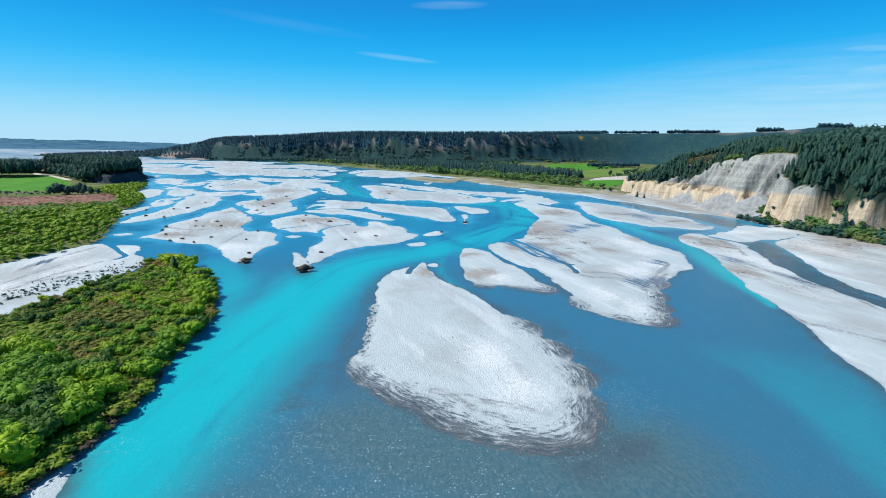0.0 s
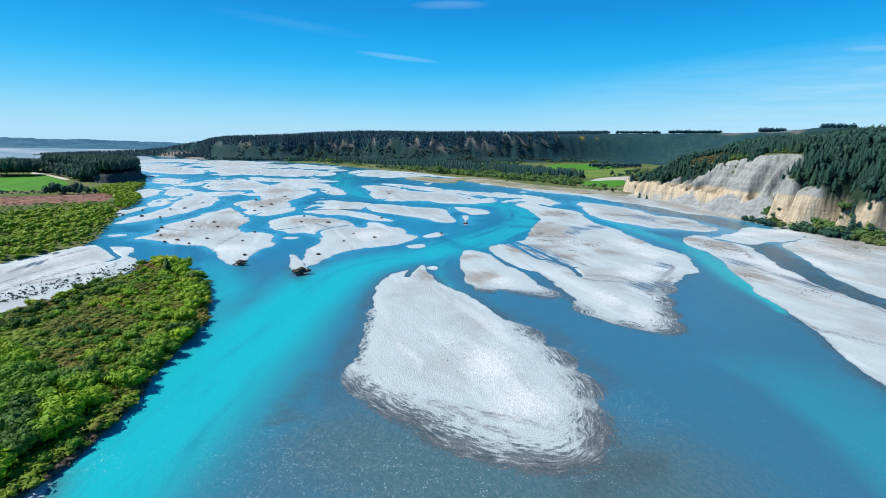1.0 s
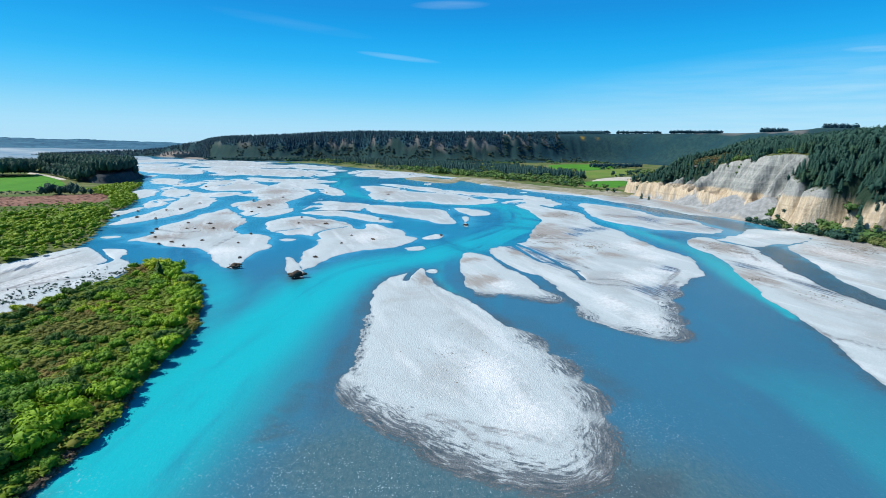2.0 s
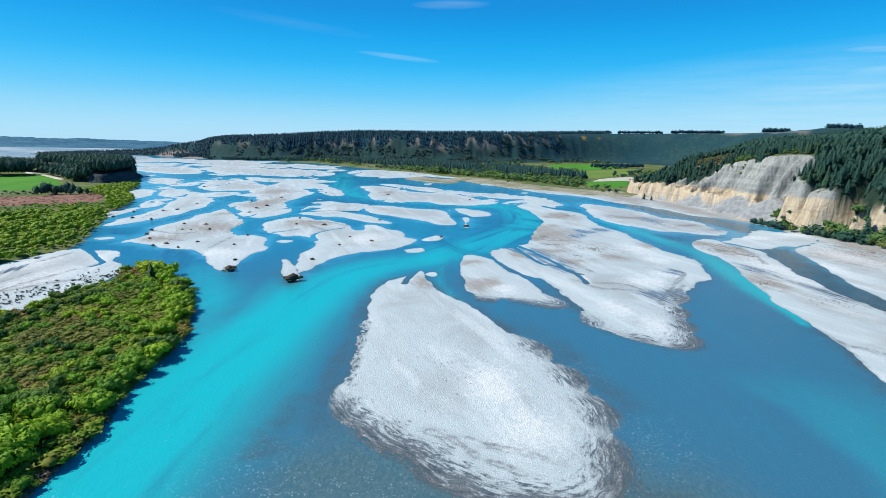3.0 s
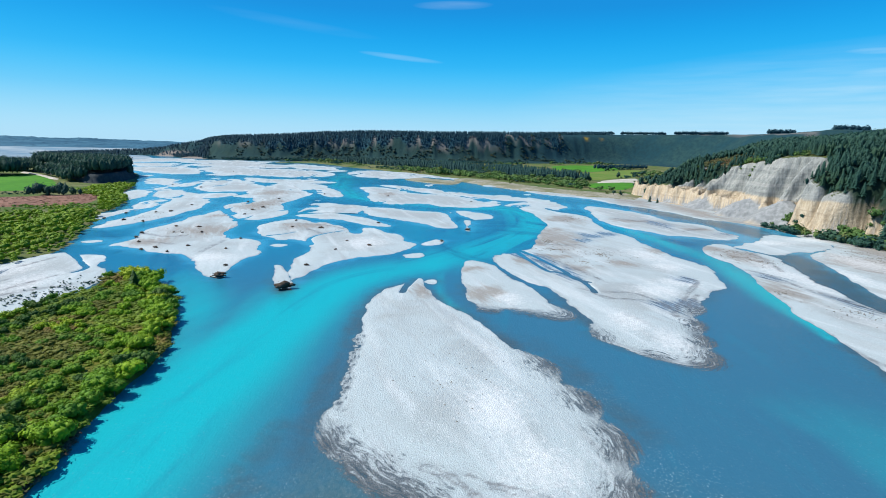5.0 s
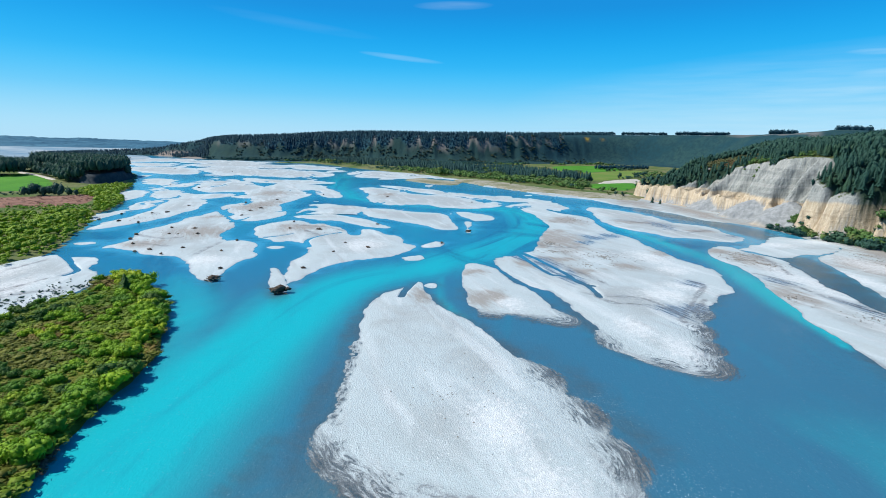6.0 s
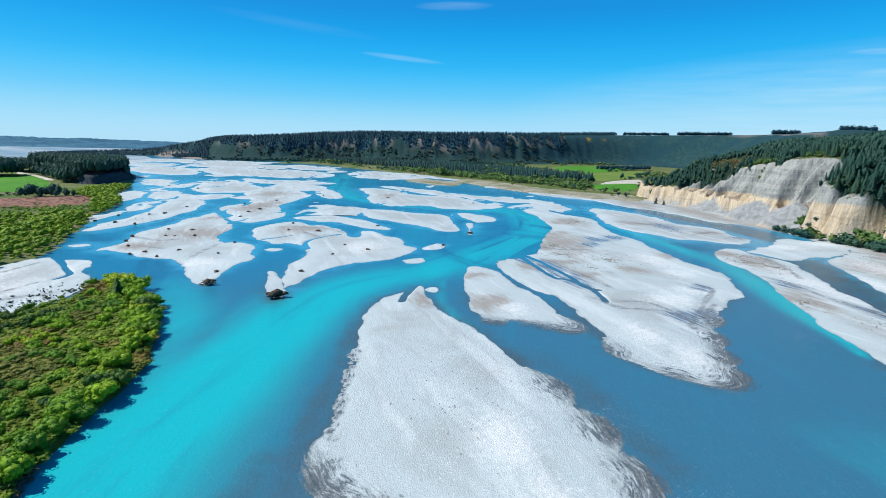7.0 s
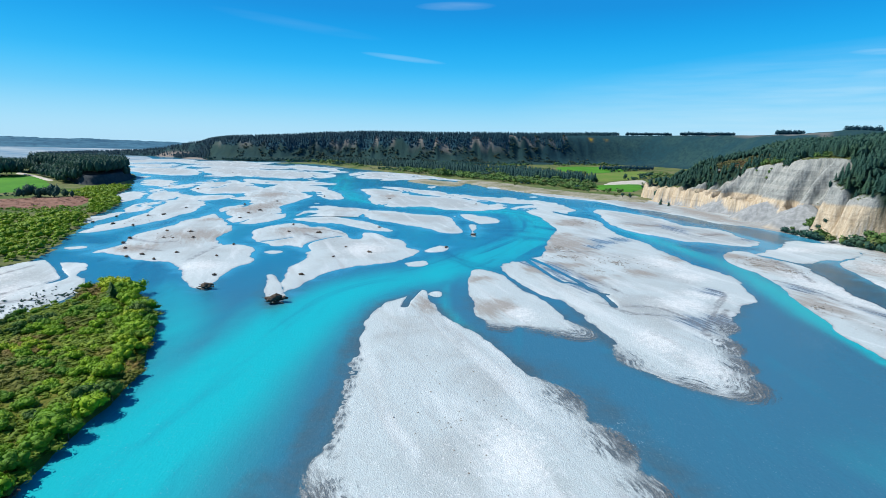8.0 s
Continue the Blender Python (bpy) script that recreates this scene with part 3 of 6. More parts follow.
gravel_bar([(-0.9, 287), (0.5, 275), (4.6, 265), (8.7, 254), (14.9, 241.7), (21.8, 230), (27.5, 215.6), (34.4, 201), (41, 182.5), (46.6, 158), (48.5, 141), (44, 126), (41, 116), (36, 111), (30, 109.5), (22, 111.5), (15, 114), (8, 119.5), (2, 128), (-5, 131.5), (-10.5, 137), (-15, 141.5), (-19.4, 147.5), (-23, 154.6), (-20.6, 162), (-19.3, 170), (-20, 181), (-20.6, 199), (-22, 215), (-22.6, 233.6), (-22, 252), (-18.3, 265), (-13.2, 275), (-8.7, 280), (-5, 281)],
           creeks=[[(-8.6, 264), (-7.2, 273), (-4.5, 284), (-0.1, 299)]], riffles=[(0, 128, 13), (14, 118, 14), (28, 112, 14), (-16, 144, 9), (-6, 135, 13), (7, 122, 14), (21, 115, 14), (35, 110, 14), (46, 120, 12), (50, 142, 9), (48, 162, 8), (41, 184, 8)] + [(-20.5 - 0.03 * (y - 160) + 0.8 * math.sin(y), y, 1.2 + 0.5 * math.sin(0.37 * y)) for y in range(158, 212, 3)],
           veins=[[(3.2, 132.9), (7.9, 130.7), (11, 127.5), (14.5, 122.7), (19.7, 119.6), (25, 116)], [(13.3, 130.6), (19.4, 126.4), (26.7, 123.5), (33.3, 119.7)]], high=0.34)
gravel_bar([(4, 282), (7, 285), (8, 282), (6, 279)])
gravel_bar([(30, 329), (24, 303), (23, 267), (28, 246), (47, 242), (62, 234), (60, 250), (56, 268), (51, 289), (44, 317)], riffles=[(45, 228, 10), (60, 232, 9), (30, 236, 7)], high=0.34)
gravel_bar([(105, 574), (128, 589), (142, 549), (163, 521), (158, 483), (158, 450), (163, 433), (166, 416), (169, 374), (170, 345), (174, 330), (172, 305), (160, 278), (147, 266), (132, 251), (119, 236), (110, 219), (104, 203), (99, 191), (92, 188.5), (86, 194), (78, 199), (74, 207), (72, 222), (69.5, 234), (69, 250), (69, 267), (66, 279), (60, 287), (54, 303), (46, 329), (53, 350), (62, 352), (80, 377), (93, 413), (113, 471), (113, 524)],
           creeks=[[(62, 368), (66, 345), (73, 308), (78, 304), (84, 297), (88, 284), (88, 266)], [(68, 357), (73, 345), (78, 327), (83, 307), (85, 290), (91, 284)]],
           riffles=[(102, 189, 11), (114, 222, 9), (124, 242, 8), (109, 206, 8), (88, 196, 8), (74, 211, 7)],
           veins=[[(148, 294), (151, 286), (138, 269), (122, 248), (116, 239)], [(92, 266), (106, 265), (112, 256), (115, 245), (113, 233)], [(84, 271), (91, 257), (106, 254), (114, 248)], [(82, 389), (96, 379), (115, 379)], [(77, 350), (88, 322), (95, 300), (100, 285)], [(139, 264), (126, 248), (121, 236)]], high=0.4)
gravel_bar([(208, 377), (219, 388), (229, 386), (230, 370), (238, 352), (237, 338), (228, 311), (219, 288), (217, 270), (214, 250), (214, 233), (212, 204), (203.5, 164.9), (133.3, 95.2), (136.5, 111), (142.3, 131.8), (148, 153), (152, 168), (159, 185), (164, 200), (166, 216), (169, 233), (175, 252), (181, 277), (188, 294), (195, 315), (195, 345), (199, 361)],
           veins=[[(160, 194), (162, 187), (166, 182), (176, 168), (187, 150)], [(229, 376), (227, 341), (216, 310)], [(196, 313), (201, 303), (203, 292), (202, 277)], [(203, 272), (206, 262), (209, 248), (214, 232), (208, 205)]], high=0.4)
gravel_bar([(225, 380), (257, 400), (293, 433), (306, 423), (321, 409), (317, 388), (284, 366), (260, 360), (241, 353), (234, 367)])
gravel_bar([(267, 352), (302, 375), (333, 393), (335, 364), (331, 328), (323, 271), (223.1, 170.1), (224.3, 195), (227, 220), (232, 247), (239, 284), (256, 323)])
gravel_bar([(187, 605), (217, 590), (236, 547), (237, 502), (258, 474), (262, 448), (265, 420), (240, 406), (216, 417), (197, 423), (184, 445), (173, 476), (177, 523)], veins=[[(191, 507), (209, 487), (221, 471)], [(225, 440), (252, 455)]])
gravel_bar([(-100, 791), (-57, 781), (-13, 711), (32, 697), (65, 653), (65, 583), (27, 583), (2, 599), (-43, 603), (-60, 632), (-77, 695)])
gravel_bar([(-70, 833), (-15, 796), (34, 747), (92, 699), (142, 651), (87, 656), (32, 697), (-14, 740)])
gravel_bar([(76, 627), (88, 645), (94, 614), (78, 593), (68, 588)])
gravel_bar([(96, 605), (123, 628), (134, 614), (103, 591)])
gravel_bar([(135, 619), (161, 617), (169, 589), (146, 574)])
gravel_bar([(-84, 567), (-45, 562), (-9, 542), (22, 526), (23, 493), (25, 451), (12, 450), (-7, 470), (-28, 489), (-55, 519)])
gravel_bar([(34, 546), (54, 541), (67, 506), (49, 495), (38, 517)])
gravel_bar([(40, 485), (44, 474), (40, 447), (37, 432), (37, 457)])
gravel_bar([(-120, 503), (-105, 514), (-84, 516), (-60, 495), (-44, 472), (-33, 452), (-50, 458), (-76, 476), (-98, 483)])
gravel_bar([(-126, 546), (-112, 572), (-86, 562), (-100, 544)])
gravel_bar([(-133, 416), (-135, 431), (-134, 448), (-130, 460), (-126, 478), (-115, 480), (-100, 468), (-88, 462), (-73, 448), (-65, 435), (-58, 420), (-52, 416), (-50, 440), (-40, 433), (-27, 418), (-16, 402), (-14, 387), (-7, 382), (-5, 373), (-9, 361), (-18, 354), (-32, 341), (-43, 337), (-52, 326), (-59, 312), (-64, 297), (-66, 284), (-68, 276), (-71, 289), (-74, 314), (-74, 338), (-74, 355), (-78, 370), (-86, 382), (-97, 390), (-104, 387), (-114, 393), (-123, 401)],
           creeks=[[(-117, 402), (-108, 408), (-101, 417)], [(-78, 372), (-84, 392), (-78, 410), (-66, 424)]], veins=[[(-105, 454), (-81, 448), (-64, 432)], [(-94, 430), (-77, 409)]])
gravel_bar([(-84, 309), (-83, 312), (-77, 301), (-67, 280), (-64, 267), (-70, 266), (-77, 285)])
gravel_bar([(-108, 368), (-102, 372), (-94, 369), (-99, 362)])
gravel_bar([(-11, 343), (-2, 347), (-1, 339), (-8, 335)])
gravel_bar([(2, 379), (12, 391), (16, 386), (6, 374)])
gravel_bar([(-212, 361), (-211, 390), (-219, 421), (-215, 453), (-212, 494), (-209, 530), (-194, 513), (-168, 468), (-156, 437), (-151, 410), (-142, 391), (-132, 392), (-112, 373), (-107, 340), (-111, 320), (-109, 301), (-107, 286), (-114, 293), (-126, 308), (-148, 334), (-162, 340), (-182, 346), (-202, 356)], veins=[[(-142, 345), (-142, 361), (-142, 383)], [(-218, 410), (-190, 392), (-177, 396)], [(-191, 374), (-172, 366)]])
gravel_bar([(-237, 374), (-228, 380), (-218, 374), (-227, 368)])
gravel_bar([(-267, 424), (-269, 446), (-273, 473), (-273, 505), (-274, 542), (-285, 580), (-296, 618), (-290, 647), (-275, 643), (-252, 603), (-235, 550), (-239, 519), (-237, 495), (-237, 468), (-240, 446), (-248, 428), (-256, 420)])
gravel_bar([(-284, 448), (-303, 486), (-305, 524), (-311, 555), (-317, 595), (-310, 611), (-295, 598), (-282, 558), (-280, 526), (-281, 498), (-284, 476), (-278, 453)])
gravel_bar([(-380, 641), (-396, 682), (-396, 718), (-378, 713), (-354, 682), (-334, 630), (-333, 598), (-326, 566), (-317, 542)])
gravel_bar([(-344, 652), (-357, 695), (-340, 705), (-311, 675), (-302, 634), (-305, 612), (-318, 615)])
gravel_bar([(-448, 812), (-474, 883), (-445, 889), (-381, 825), (-382, 867), (-354, 782), (-366, 754), (-400, 774)])
gravel_bar([(-395, 733), (-390, 759), (-353, 732), (-327, 699), (-350, 703), (-372, 707)])
gravel_bar([(-297, 658), (-285, 679), (-260, 689), (-242, 672), (-252, 635), (-279, 637)])
gravel_bar([(-322, 745), (-370, 848), (-377, 929), (-323, 891), (-261, 818), (-232, 760), (-240, 713), (-272, 701), (-293, 698)])
gravel_bar([(-203, 589), (-216, 645), (-244, 712), (-242, 751), (-241, 812), (-214, 836), (-178, 737), (-155, 691), (-155, 647), (-158, 609), (-150, 555), (-140, 508), (-145, 476), (-158, 472), (-183, 504), (-210, 545), (-214, 574)])
gravel_bar([(-192, 821), (-175, 824), (-138, 767), (-126, 745), (-113, 665), (-127, 675), (-145, 706), (-167, 755)])
gravel_bar([(-683, 1176), (-608, 1223), (-534, 1177), (-464, 1077), (-456, 1011), (-503, 999), (-573, 1047)])
gravel_bar([(-517, 1182), (-460, 1247), (-330, 1172), (-254, 1173), (-203, 1074), (-190, 984), (-270, 966), (-351, 990), (-440, 1048)])
gravel_bar([(-814, 1345), (-695, 1391), (-643, 1318), (-687, 1248)])
gravel_bar([(-619, 1327), (-566, 1441), (-426, 1396), (-316, 1318), (-348, 1233), (-468, 1269), (-562, 1264)])
gravel_bar([(-332, 939), (-255, 917), (-194, 906), (-157, 868), (-214, 836), (-294, 863)])
gravel_bar([(-518, 911), (-525, 979), (-498, 942), (-480, 870)])
gravel_bar([(-159, 1052), (-166, 1177), (-103, 1194), (-47, 1113), (-37, 1004), (-85, 993), (-128, 998)])
gravel_bar([(-727, 1484), (-633, 1606), (-455, 1484), (-516, 1394), (-644, 1411)])
gravel_bar([(-376, 1326), (-343, 1425), (-222, 1272), (-222, 1203), (-306, 1223)])
gravel_bar([(-1284, 1223), (-1196, 1433), (-1067, 1588), (-789, 1663), (-687, 1517), (-782, 1389), (-858, 1178), (-969, 920)])
gravel_bar([(-265, 238), (-252, 272), (-245, 296), (-238, 325), (-225.5, 340), (-218, 339), (-208, 334), (-194.6, 327), (-187, 320), (-188.5, 315.5), (-180, 306), (-171, 298.5), (-163, 288), (-162, 266), (-164, 241), (-168, 219), (-171, 204), (-171.5, 193.1), (-173.5, 161.5)], creeks=[[(-225, 344), (-213.2, 332.5), (-204.5, 323.5), (-196.3, 313.7), (-187.4, 304.4), (-186, 298), (-187, 294)]], veins=[[(-220, 325), (-223, 301), (-223, 270)], [(-198, 246), (-185, 260), (-174, 270)], [(-200, 227), (-198, 256), (-191, 287)], [(-211, 241), (-209, 280)]])
gravel_bar([(-82.9, 90.6), (-83, 96.1), (-83.2, 101.3), (-80.4, 102.7), (-78.2, 96.9), (-76, 90.5), (-75.5, 84.6)])
gravel_bar([(100, 850), (127, 815), (156, 750), (185, 705), (215, 678), (253, 598), (281, 532), (301, 492), (312, 456), (316, 385), (330, 325), (370, 240), (440, 240), (400, 330),
            (365, 400), (355, 460), (345, 510), (335, 575), (325, 620), (315, 660), (300, 720), (230, 770), (180, 840), (130, 900)], high=1.6,
           label="pale gravel beach along the foot of the cliff")
gravel_bar([(-80, 1160), (-22, 1084), (34, 991), (93, 927), (118, 845), (150, 780), (175, 800), (125, 930), (60, 1030), (-30, 1150)], high=1.4,
           label="pale gravel shore below the grassy flat")

MAIN = smooth_line([(-76, 20), (-73, 74), (-72, 94), (-70, 128), (-65, 173), (-56, 223), (-37, 284), (12, 328), (60, 388), (95, 459),
                    (98, 559), (34, 587), (-36, 617), (-99, 679), (-146, 861), (-175, 1098)], 5, False)
SIDE = smooth_line([(174, 473), (186, 384), (188, 330), (173, 252), (162, 208)], 5, False)
PLUME = [(20, 88), (60, 92), (97, 94), (119, 98), (143, 99), (157, 92), (168, 76), (185, 60)]  # y and x of the plume's sharp left edge
SHOALS = [([(-12, 112), (20, 100), (50, 100)], 28), ([(-20, 80), (45, 80)], 40), ([(-20, 60), (30, 40)], 35)]
BANKSIDE = [(-78, 140), (-82, 180), (-88, 215), (-104, 255), (-128, 290)]
INLET = [(12, 300), (10, 262), (20, 226)]
STAGNANT = [([(244, 607), (259, 545), (273, 518), (280, 484), (284, 452), (285, 426)], 20), ([(244, 350), (236, 314), (224, 270), (219, 231), (212, 190)], 20)]
SILTY = [([(38, 98), (52, 106)], 10, 0.7), ([(-27, 240), (-26, 200), (-28, 160), (-26, 136)], 5.5, 0.62), ([(-33, 150), (-38, 126)], 8, 0.56), ([(44, 206), (54, 175), (60, 145)], 10, 0.55)]


def build_shoals():
    """Small low shoals between the bars far up the river."""
    xs, ys = np.arange(-760, 230, 4.5), np.arange(520, 1560, 6.5)
    gx, gy = np.meshgrid(xs, ys)
    wide = step(gy, 500, 900)
    bank = np.maximum(inside_distance(gx, gy, smooth_line(LEFT_BANK, 4)), inside_distance(gx, gy, smooth_line(MIDLAND, 4)))
    keep_off = np.minimum(step(line_distance(gx, gy, MAIN), 24, 52), step(-bank, 6, 25)) * step(gx, -760, -700) * step(-gx, -225, -190)
    lump = fbm((gx - 0.35 * gy) / (30 + 22 * wide), gy / (34 + 50 * wide), 5, 90) - 0.25 + 0.10 * wide
    z = np.clip(1.6 * lump, -0.6, 0.45) - 0.9 * (1 - keep_off)
    z += 0.05 * fbm(gx / 9, gy / 14, 3, 91)
    none = gx * 0
    me = grid_mesh("gravel_shoals", xs, ys, np.clip(z, -0.6, 1), z > -0.3, gravel, {"shore": none + 20, "along": gy, "across": gx, "riffle": none, "stain": none, "damp": none, "fade": none + 1, "film": none, "pale": none})
    tagged(new("gravel_shoals", me), "many small pale gravel shoals among far braided channels", "gravel bar", "gravel bars in the river", "structure")


def build_water():
    ys = [-500.0]
    while ys[-1] < 1900:
        ys.append(ys[-1] + max(1.9, abs(ys[-1]) / 62 if ys[-1] > 0 else abs(ys[-1]) / 8))
    half = [0.0]
    while half[-1] < 1300:
        half.append(half[-1] + max(2.4, half[-1] / 40))
    xs, ys = np.array([-v for v in half[:0:-1]] + half), np.array(ys)
    gx, gy = np.meshgrid(xs, ys)
    shoal, margin, pale = np.zeros(gx.shape), np.zeros(gx.shape), np.zeros(gx.shape)
    for loop in BAR_LINES:
        far = math.hypot(*loop.mean(0))
        w = 8.0
        lo, hi = loop.min(0) - 3 * w, loop.max(0) + 3 * w
        m = (gx > lo[0]) & (gx < hi[0]) & (gy > lo[1]) & (gy < hi[1])
        if m.any():
            d = -inside_distance(gx[m], gy[m], loop)
            margin[m] = np.maximum(margin[m], np.exp(-np.maximum(d, 0) / w) * 0.85)
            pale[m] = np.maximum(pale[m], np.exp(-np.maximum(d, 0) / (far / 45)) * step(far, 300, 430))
    for pts, w in SHOALS:
        shoal = np.maximum(shoal, (0.62 if w > 30 else 0.9) * np.exp(-(line_distance(gx, gy, smooth_line(pts, 4, False)) / w) ** 2))
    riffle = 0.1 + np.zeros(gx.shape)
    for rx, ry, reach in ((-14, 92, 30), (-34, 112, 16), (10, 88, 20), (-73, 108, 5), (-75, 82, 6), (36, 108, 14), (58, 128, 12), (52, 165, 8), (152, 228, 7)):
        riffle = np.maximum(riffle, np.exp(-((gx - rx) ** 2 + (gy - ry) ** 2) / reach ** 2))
    silt = np.exp(-(line_distance(gx, gy, MAIN) / 25) ** 2)
    tongue = np.exp(-(line_distance(gx, gy, SIDE) / (3 + 8 * step(gy, 205, 262))) ** 2)
    silt = np.maximum(silt, 0.85 * tongue)
    off = gx - np.interp(gy, [p[0] for p in PLUME], [p[1] for p in PLUME]) + 3 * fbm(gx / 20, gy / 30, 3, 92)
    silt = np.maximum(silt, 0.42 * step(off, -4, 12) * np.exp(-(np.maximum(off - 14, 0) / 34) ** 2) * (1 - step(gy + 0.4 * (110 - gx), 130, 205)))
    silt = np.maximum(silt, 0.28 * step(gy, 280, 420))
    silt = np.maximum(silt, 0.6 * np.exp(-(line_distance(gx, gy, smooth_line(INLET, 4, False)) / 4) ** 2))
    silt = np.maximum(silt, 0.6 * np.exp(-(line_distance(gx, gy, smooth_line(BANKSIDE, 4, False)) / 17) ** 2))
    for pts, reach, much in SILTY:
        margin = np.maximum(margin, much * np.exp(-(line_distance(gx, gy, smooth_line(pts, 4, False)) / reach) ** 2))
    margin *= (1 - 0.8 * step(gy, 230, 380)) * (1 - 0.85 * tongue)
    for pts, reach in STAGNANT:
        margin = np.maximum(margin, 0.72 * np.exp(-(line_distance(gx, gy, smooth_line(pts, 4, False)) / reach) ** 4))
    shoal *= 1 - 0.85 * np.maximum(step(gy, 250, 400), step(silt, 0.4, 0.9))
    across, along = flow_place(gx, gy, MAIN)
    silt *= 1 - 0.25 * step(gy, 210, 330)
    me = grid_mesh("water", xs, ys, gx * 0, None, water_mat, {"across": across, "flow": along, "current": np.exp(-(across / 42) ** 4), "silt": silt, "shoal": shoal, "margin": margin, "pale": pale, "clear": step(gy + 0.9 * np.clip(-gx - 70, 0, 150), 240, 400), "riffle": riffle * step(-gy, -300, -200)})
    tagged(new("water", me), "milky turquoise braided river water, shallow over grey shoals", "river", kind="structure")


build_water()


# ---- land ----
def land(name, pts, mat, z, shore, cell, lump=0.3, label="", category="ground", low=-0.8):
    loop = smooth_line(pts, 6)
    lo, hi = loop.min(0) - shore, loop.max(0) + shore
    xs, ys = np.arange(lo[0], hi[0] + cell, cell), np.arange(lo[1], hi[1] + cell, cell)
    gx, gy = np.meshgrid(xs, ys)
    d = inside_distance(gx, gy, loop) + fbm(gx / (shore * 3), gy / (shore * 3), 4, 2) * shore * 0.6
    h = low + (z - low) * step(d, -shore * 0.5, shore) + fbm(gx / 12, gy / 12, 4, 4) * lump * step(d, 0, shore)
    ob = new(name, grid_mesh(name, xs, ys, h, d > -shore, mat))
    return tagged(ob, label, category, kind="structure")


ISLAND = [(-161, 283), (-149, 288), (-128, 272), (-109, 246), (-91, 207), (-86, 187), (-85, 167), (-83, 146), (-80, 135), (-80, 118),
          (-80, 105), (-82, 99), (-83, 90), (-82, 70), (-95, 20), (-260, 20), (-260, 120), (-177, 175), (-171, 192), (-168, 219), (-164, 241), (-159, 266)]
LEFT_BANK = [(-300, 180), (-256, 246), (-245, 282), (-235, 308), (-232, 343), (-248, 380), (-263, 419), (-287, 465), (-307, 511), (-335, 586),
             (-385, 658), (-413, 734), (-485, 872), (-565, 1006), (-704, 1137), (-1004, 1340), (-1500, 1500), (-2200, 1200), (-1800, 200), (-700, 60)]
MIDLAND = [(-435, 1528), (-328, 1497), (-203, 1328), (-136, 1250), (-22, 1110), (34, 1020), (93, 950), (140, 860), (200, 775), (260, 715), (310, 690), (420, 700), (560, 800),
           (1000, 1400), (800, 1900), (0, 1800)]
build_shoals()
land("scrub_island", ISLAND, scrub_floor, 1.3, 3.0, 1.5, 0.5, "low shrub-covered river bank with mossy olive ground", "river bank")
land("left_bank", LEFT_BANK, dry_flat, 1.8, 8.0, 9.0, 0.3, "flat green river terrace with pasture and scrub", "river bank")
land("river_flat", MIDLAND, dry_flat, 2.2, 10.0, 8.0, 0.4, "low grassy river flat below the terrace", "river flat")
land("paddock", [(-594, 623), (-546, 646), (-491, 679), (-555, 786), (-702, 926), (-712, 847), (-756, 797)], grass_green, 2.6, 6, 6, 0.1,
     "bright green mown paddock behind willow scrub", "paddock", 1.0)
land("reddish_field", [(-558, 584), (-497, 587), (-444, 602), (-401, 630), (-376, 607), (-354, 544), (-398, 523), (-482, 502), (-600, 500)], red_scrub, 2.9, 6, 5, 0.6,
     "reddish brown scrubby field beside the paddock", "field", 1.0)
land("field", [(387, 1526), (555, 1597), (560, 1420), (468, 1299), (372, 1234), (346, 1331)], grass_green, 3.0, 8, 10, 0.1, "bright green pasture on the river flat", "paddock", 1.0)
land("field", [(311, 1010), (372, 1189), (575, 1372), (520, 1187), (380, 1020), (330, 990)], hay, 3.0, 6, 8, 0.1, "dull green hay field on the river flat", "field", 1.0)
land("yard", [(357, 987), (440, 1043), (385, 925), (314, 912)], pale_earth, 2.9, 5, 6, 0.1, "pale bare gravel yard between fields", "yard", 1.0)
land("field", [(293, 896), (385, 930), (320, 796), (271, 813)], grass_green, 3.0, 5, 6, 0.1, "bright green strip of pasture near the shore", "paddock", 1.0)
land("pale_flat", [(-1000, 1500), (-1150, 1500), (-1290, 1500), (-1700, 1700), (-1800, 1950), (-1500, 1900), (-1240, 1840), (-1080, 1870), (-980, 1800), (-880, 1640), (-860, 1500)], plain, 1.0, 12, 14, 0.3, "pale gravel plain beyond the pines", "gravel plain")
land("grass_strip", [(60, 960), (108, 850), (150, 778), (190, 728), (235, 683), (280, 660), (300, 735), (250, 760), (190, 830), (140, 920), (90, 980)], dry_grass, 2.3, 6, 5, 0.5, "dry olive grass along the gravel shore", "grass", 0.2)
land("farm_track", [(-735, 948), (-660, 890), (-590, 826), (-584, 832), (-655, 898), (-730, 958)], pale_earth, 3.1, 3, 2.5, 0.1, "pale farm track beside the pines", "track", 1.0)

land("grassy_bar", [(-39, 952), (-8, 999), (25, 962), (63, 929), (52, 868), (23, 864), (-12, 905)], dry_grass, 0.9, 3, 4, 0.5, "tan gravel spit with thin olive grass beside the channel", "river bank")

FOOT = [(-1500, 4900), (-1250, 3200), (-1090, 2200), (-960, 1900), (-770, 1680), (-493, 1620), (-285, 1665), (0, 1610), (265, 1640), (450, 1700), (620, 1740), (730, 1680), (780, 1450), (580, 1050),
        (370, 800), (294, 748), (283, 705), (287, 658), (295, 617), (304, 573), (312, 508), (320, 463), (324, 429), (332, 395), (350, 340), (390, 250), (450, 100), (560, -400)]
TERRACE = np.vstack([smooth_line(FOOT, 6, False), [(5000, -400), (5000, 4900)]])


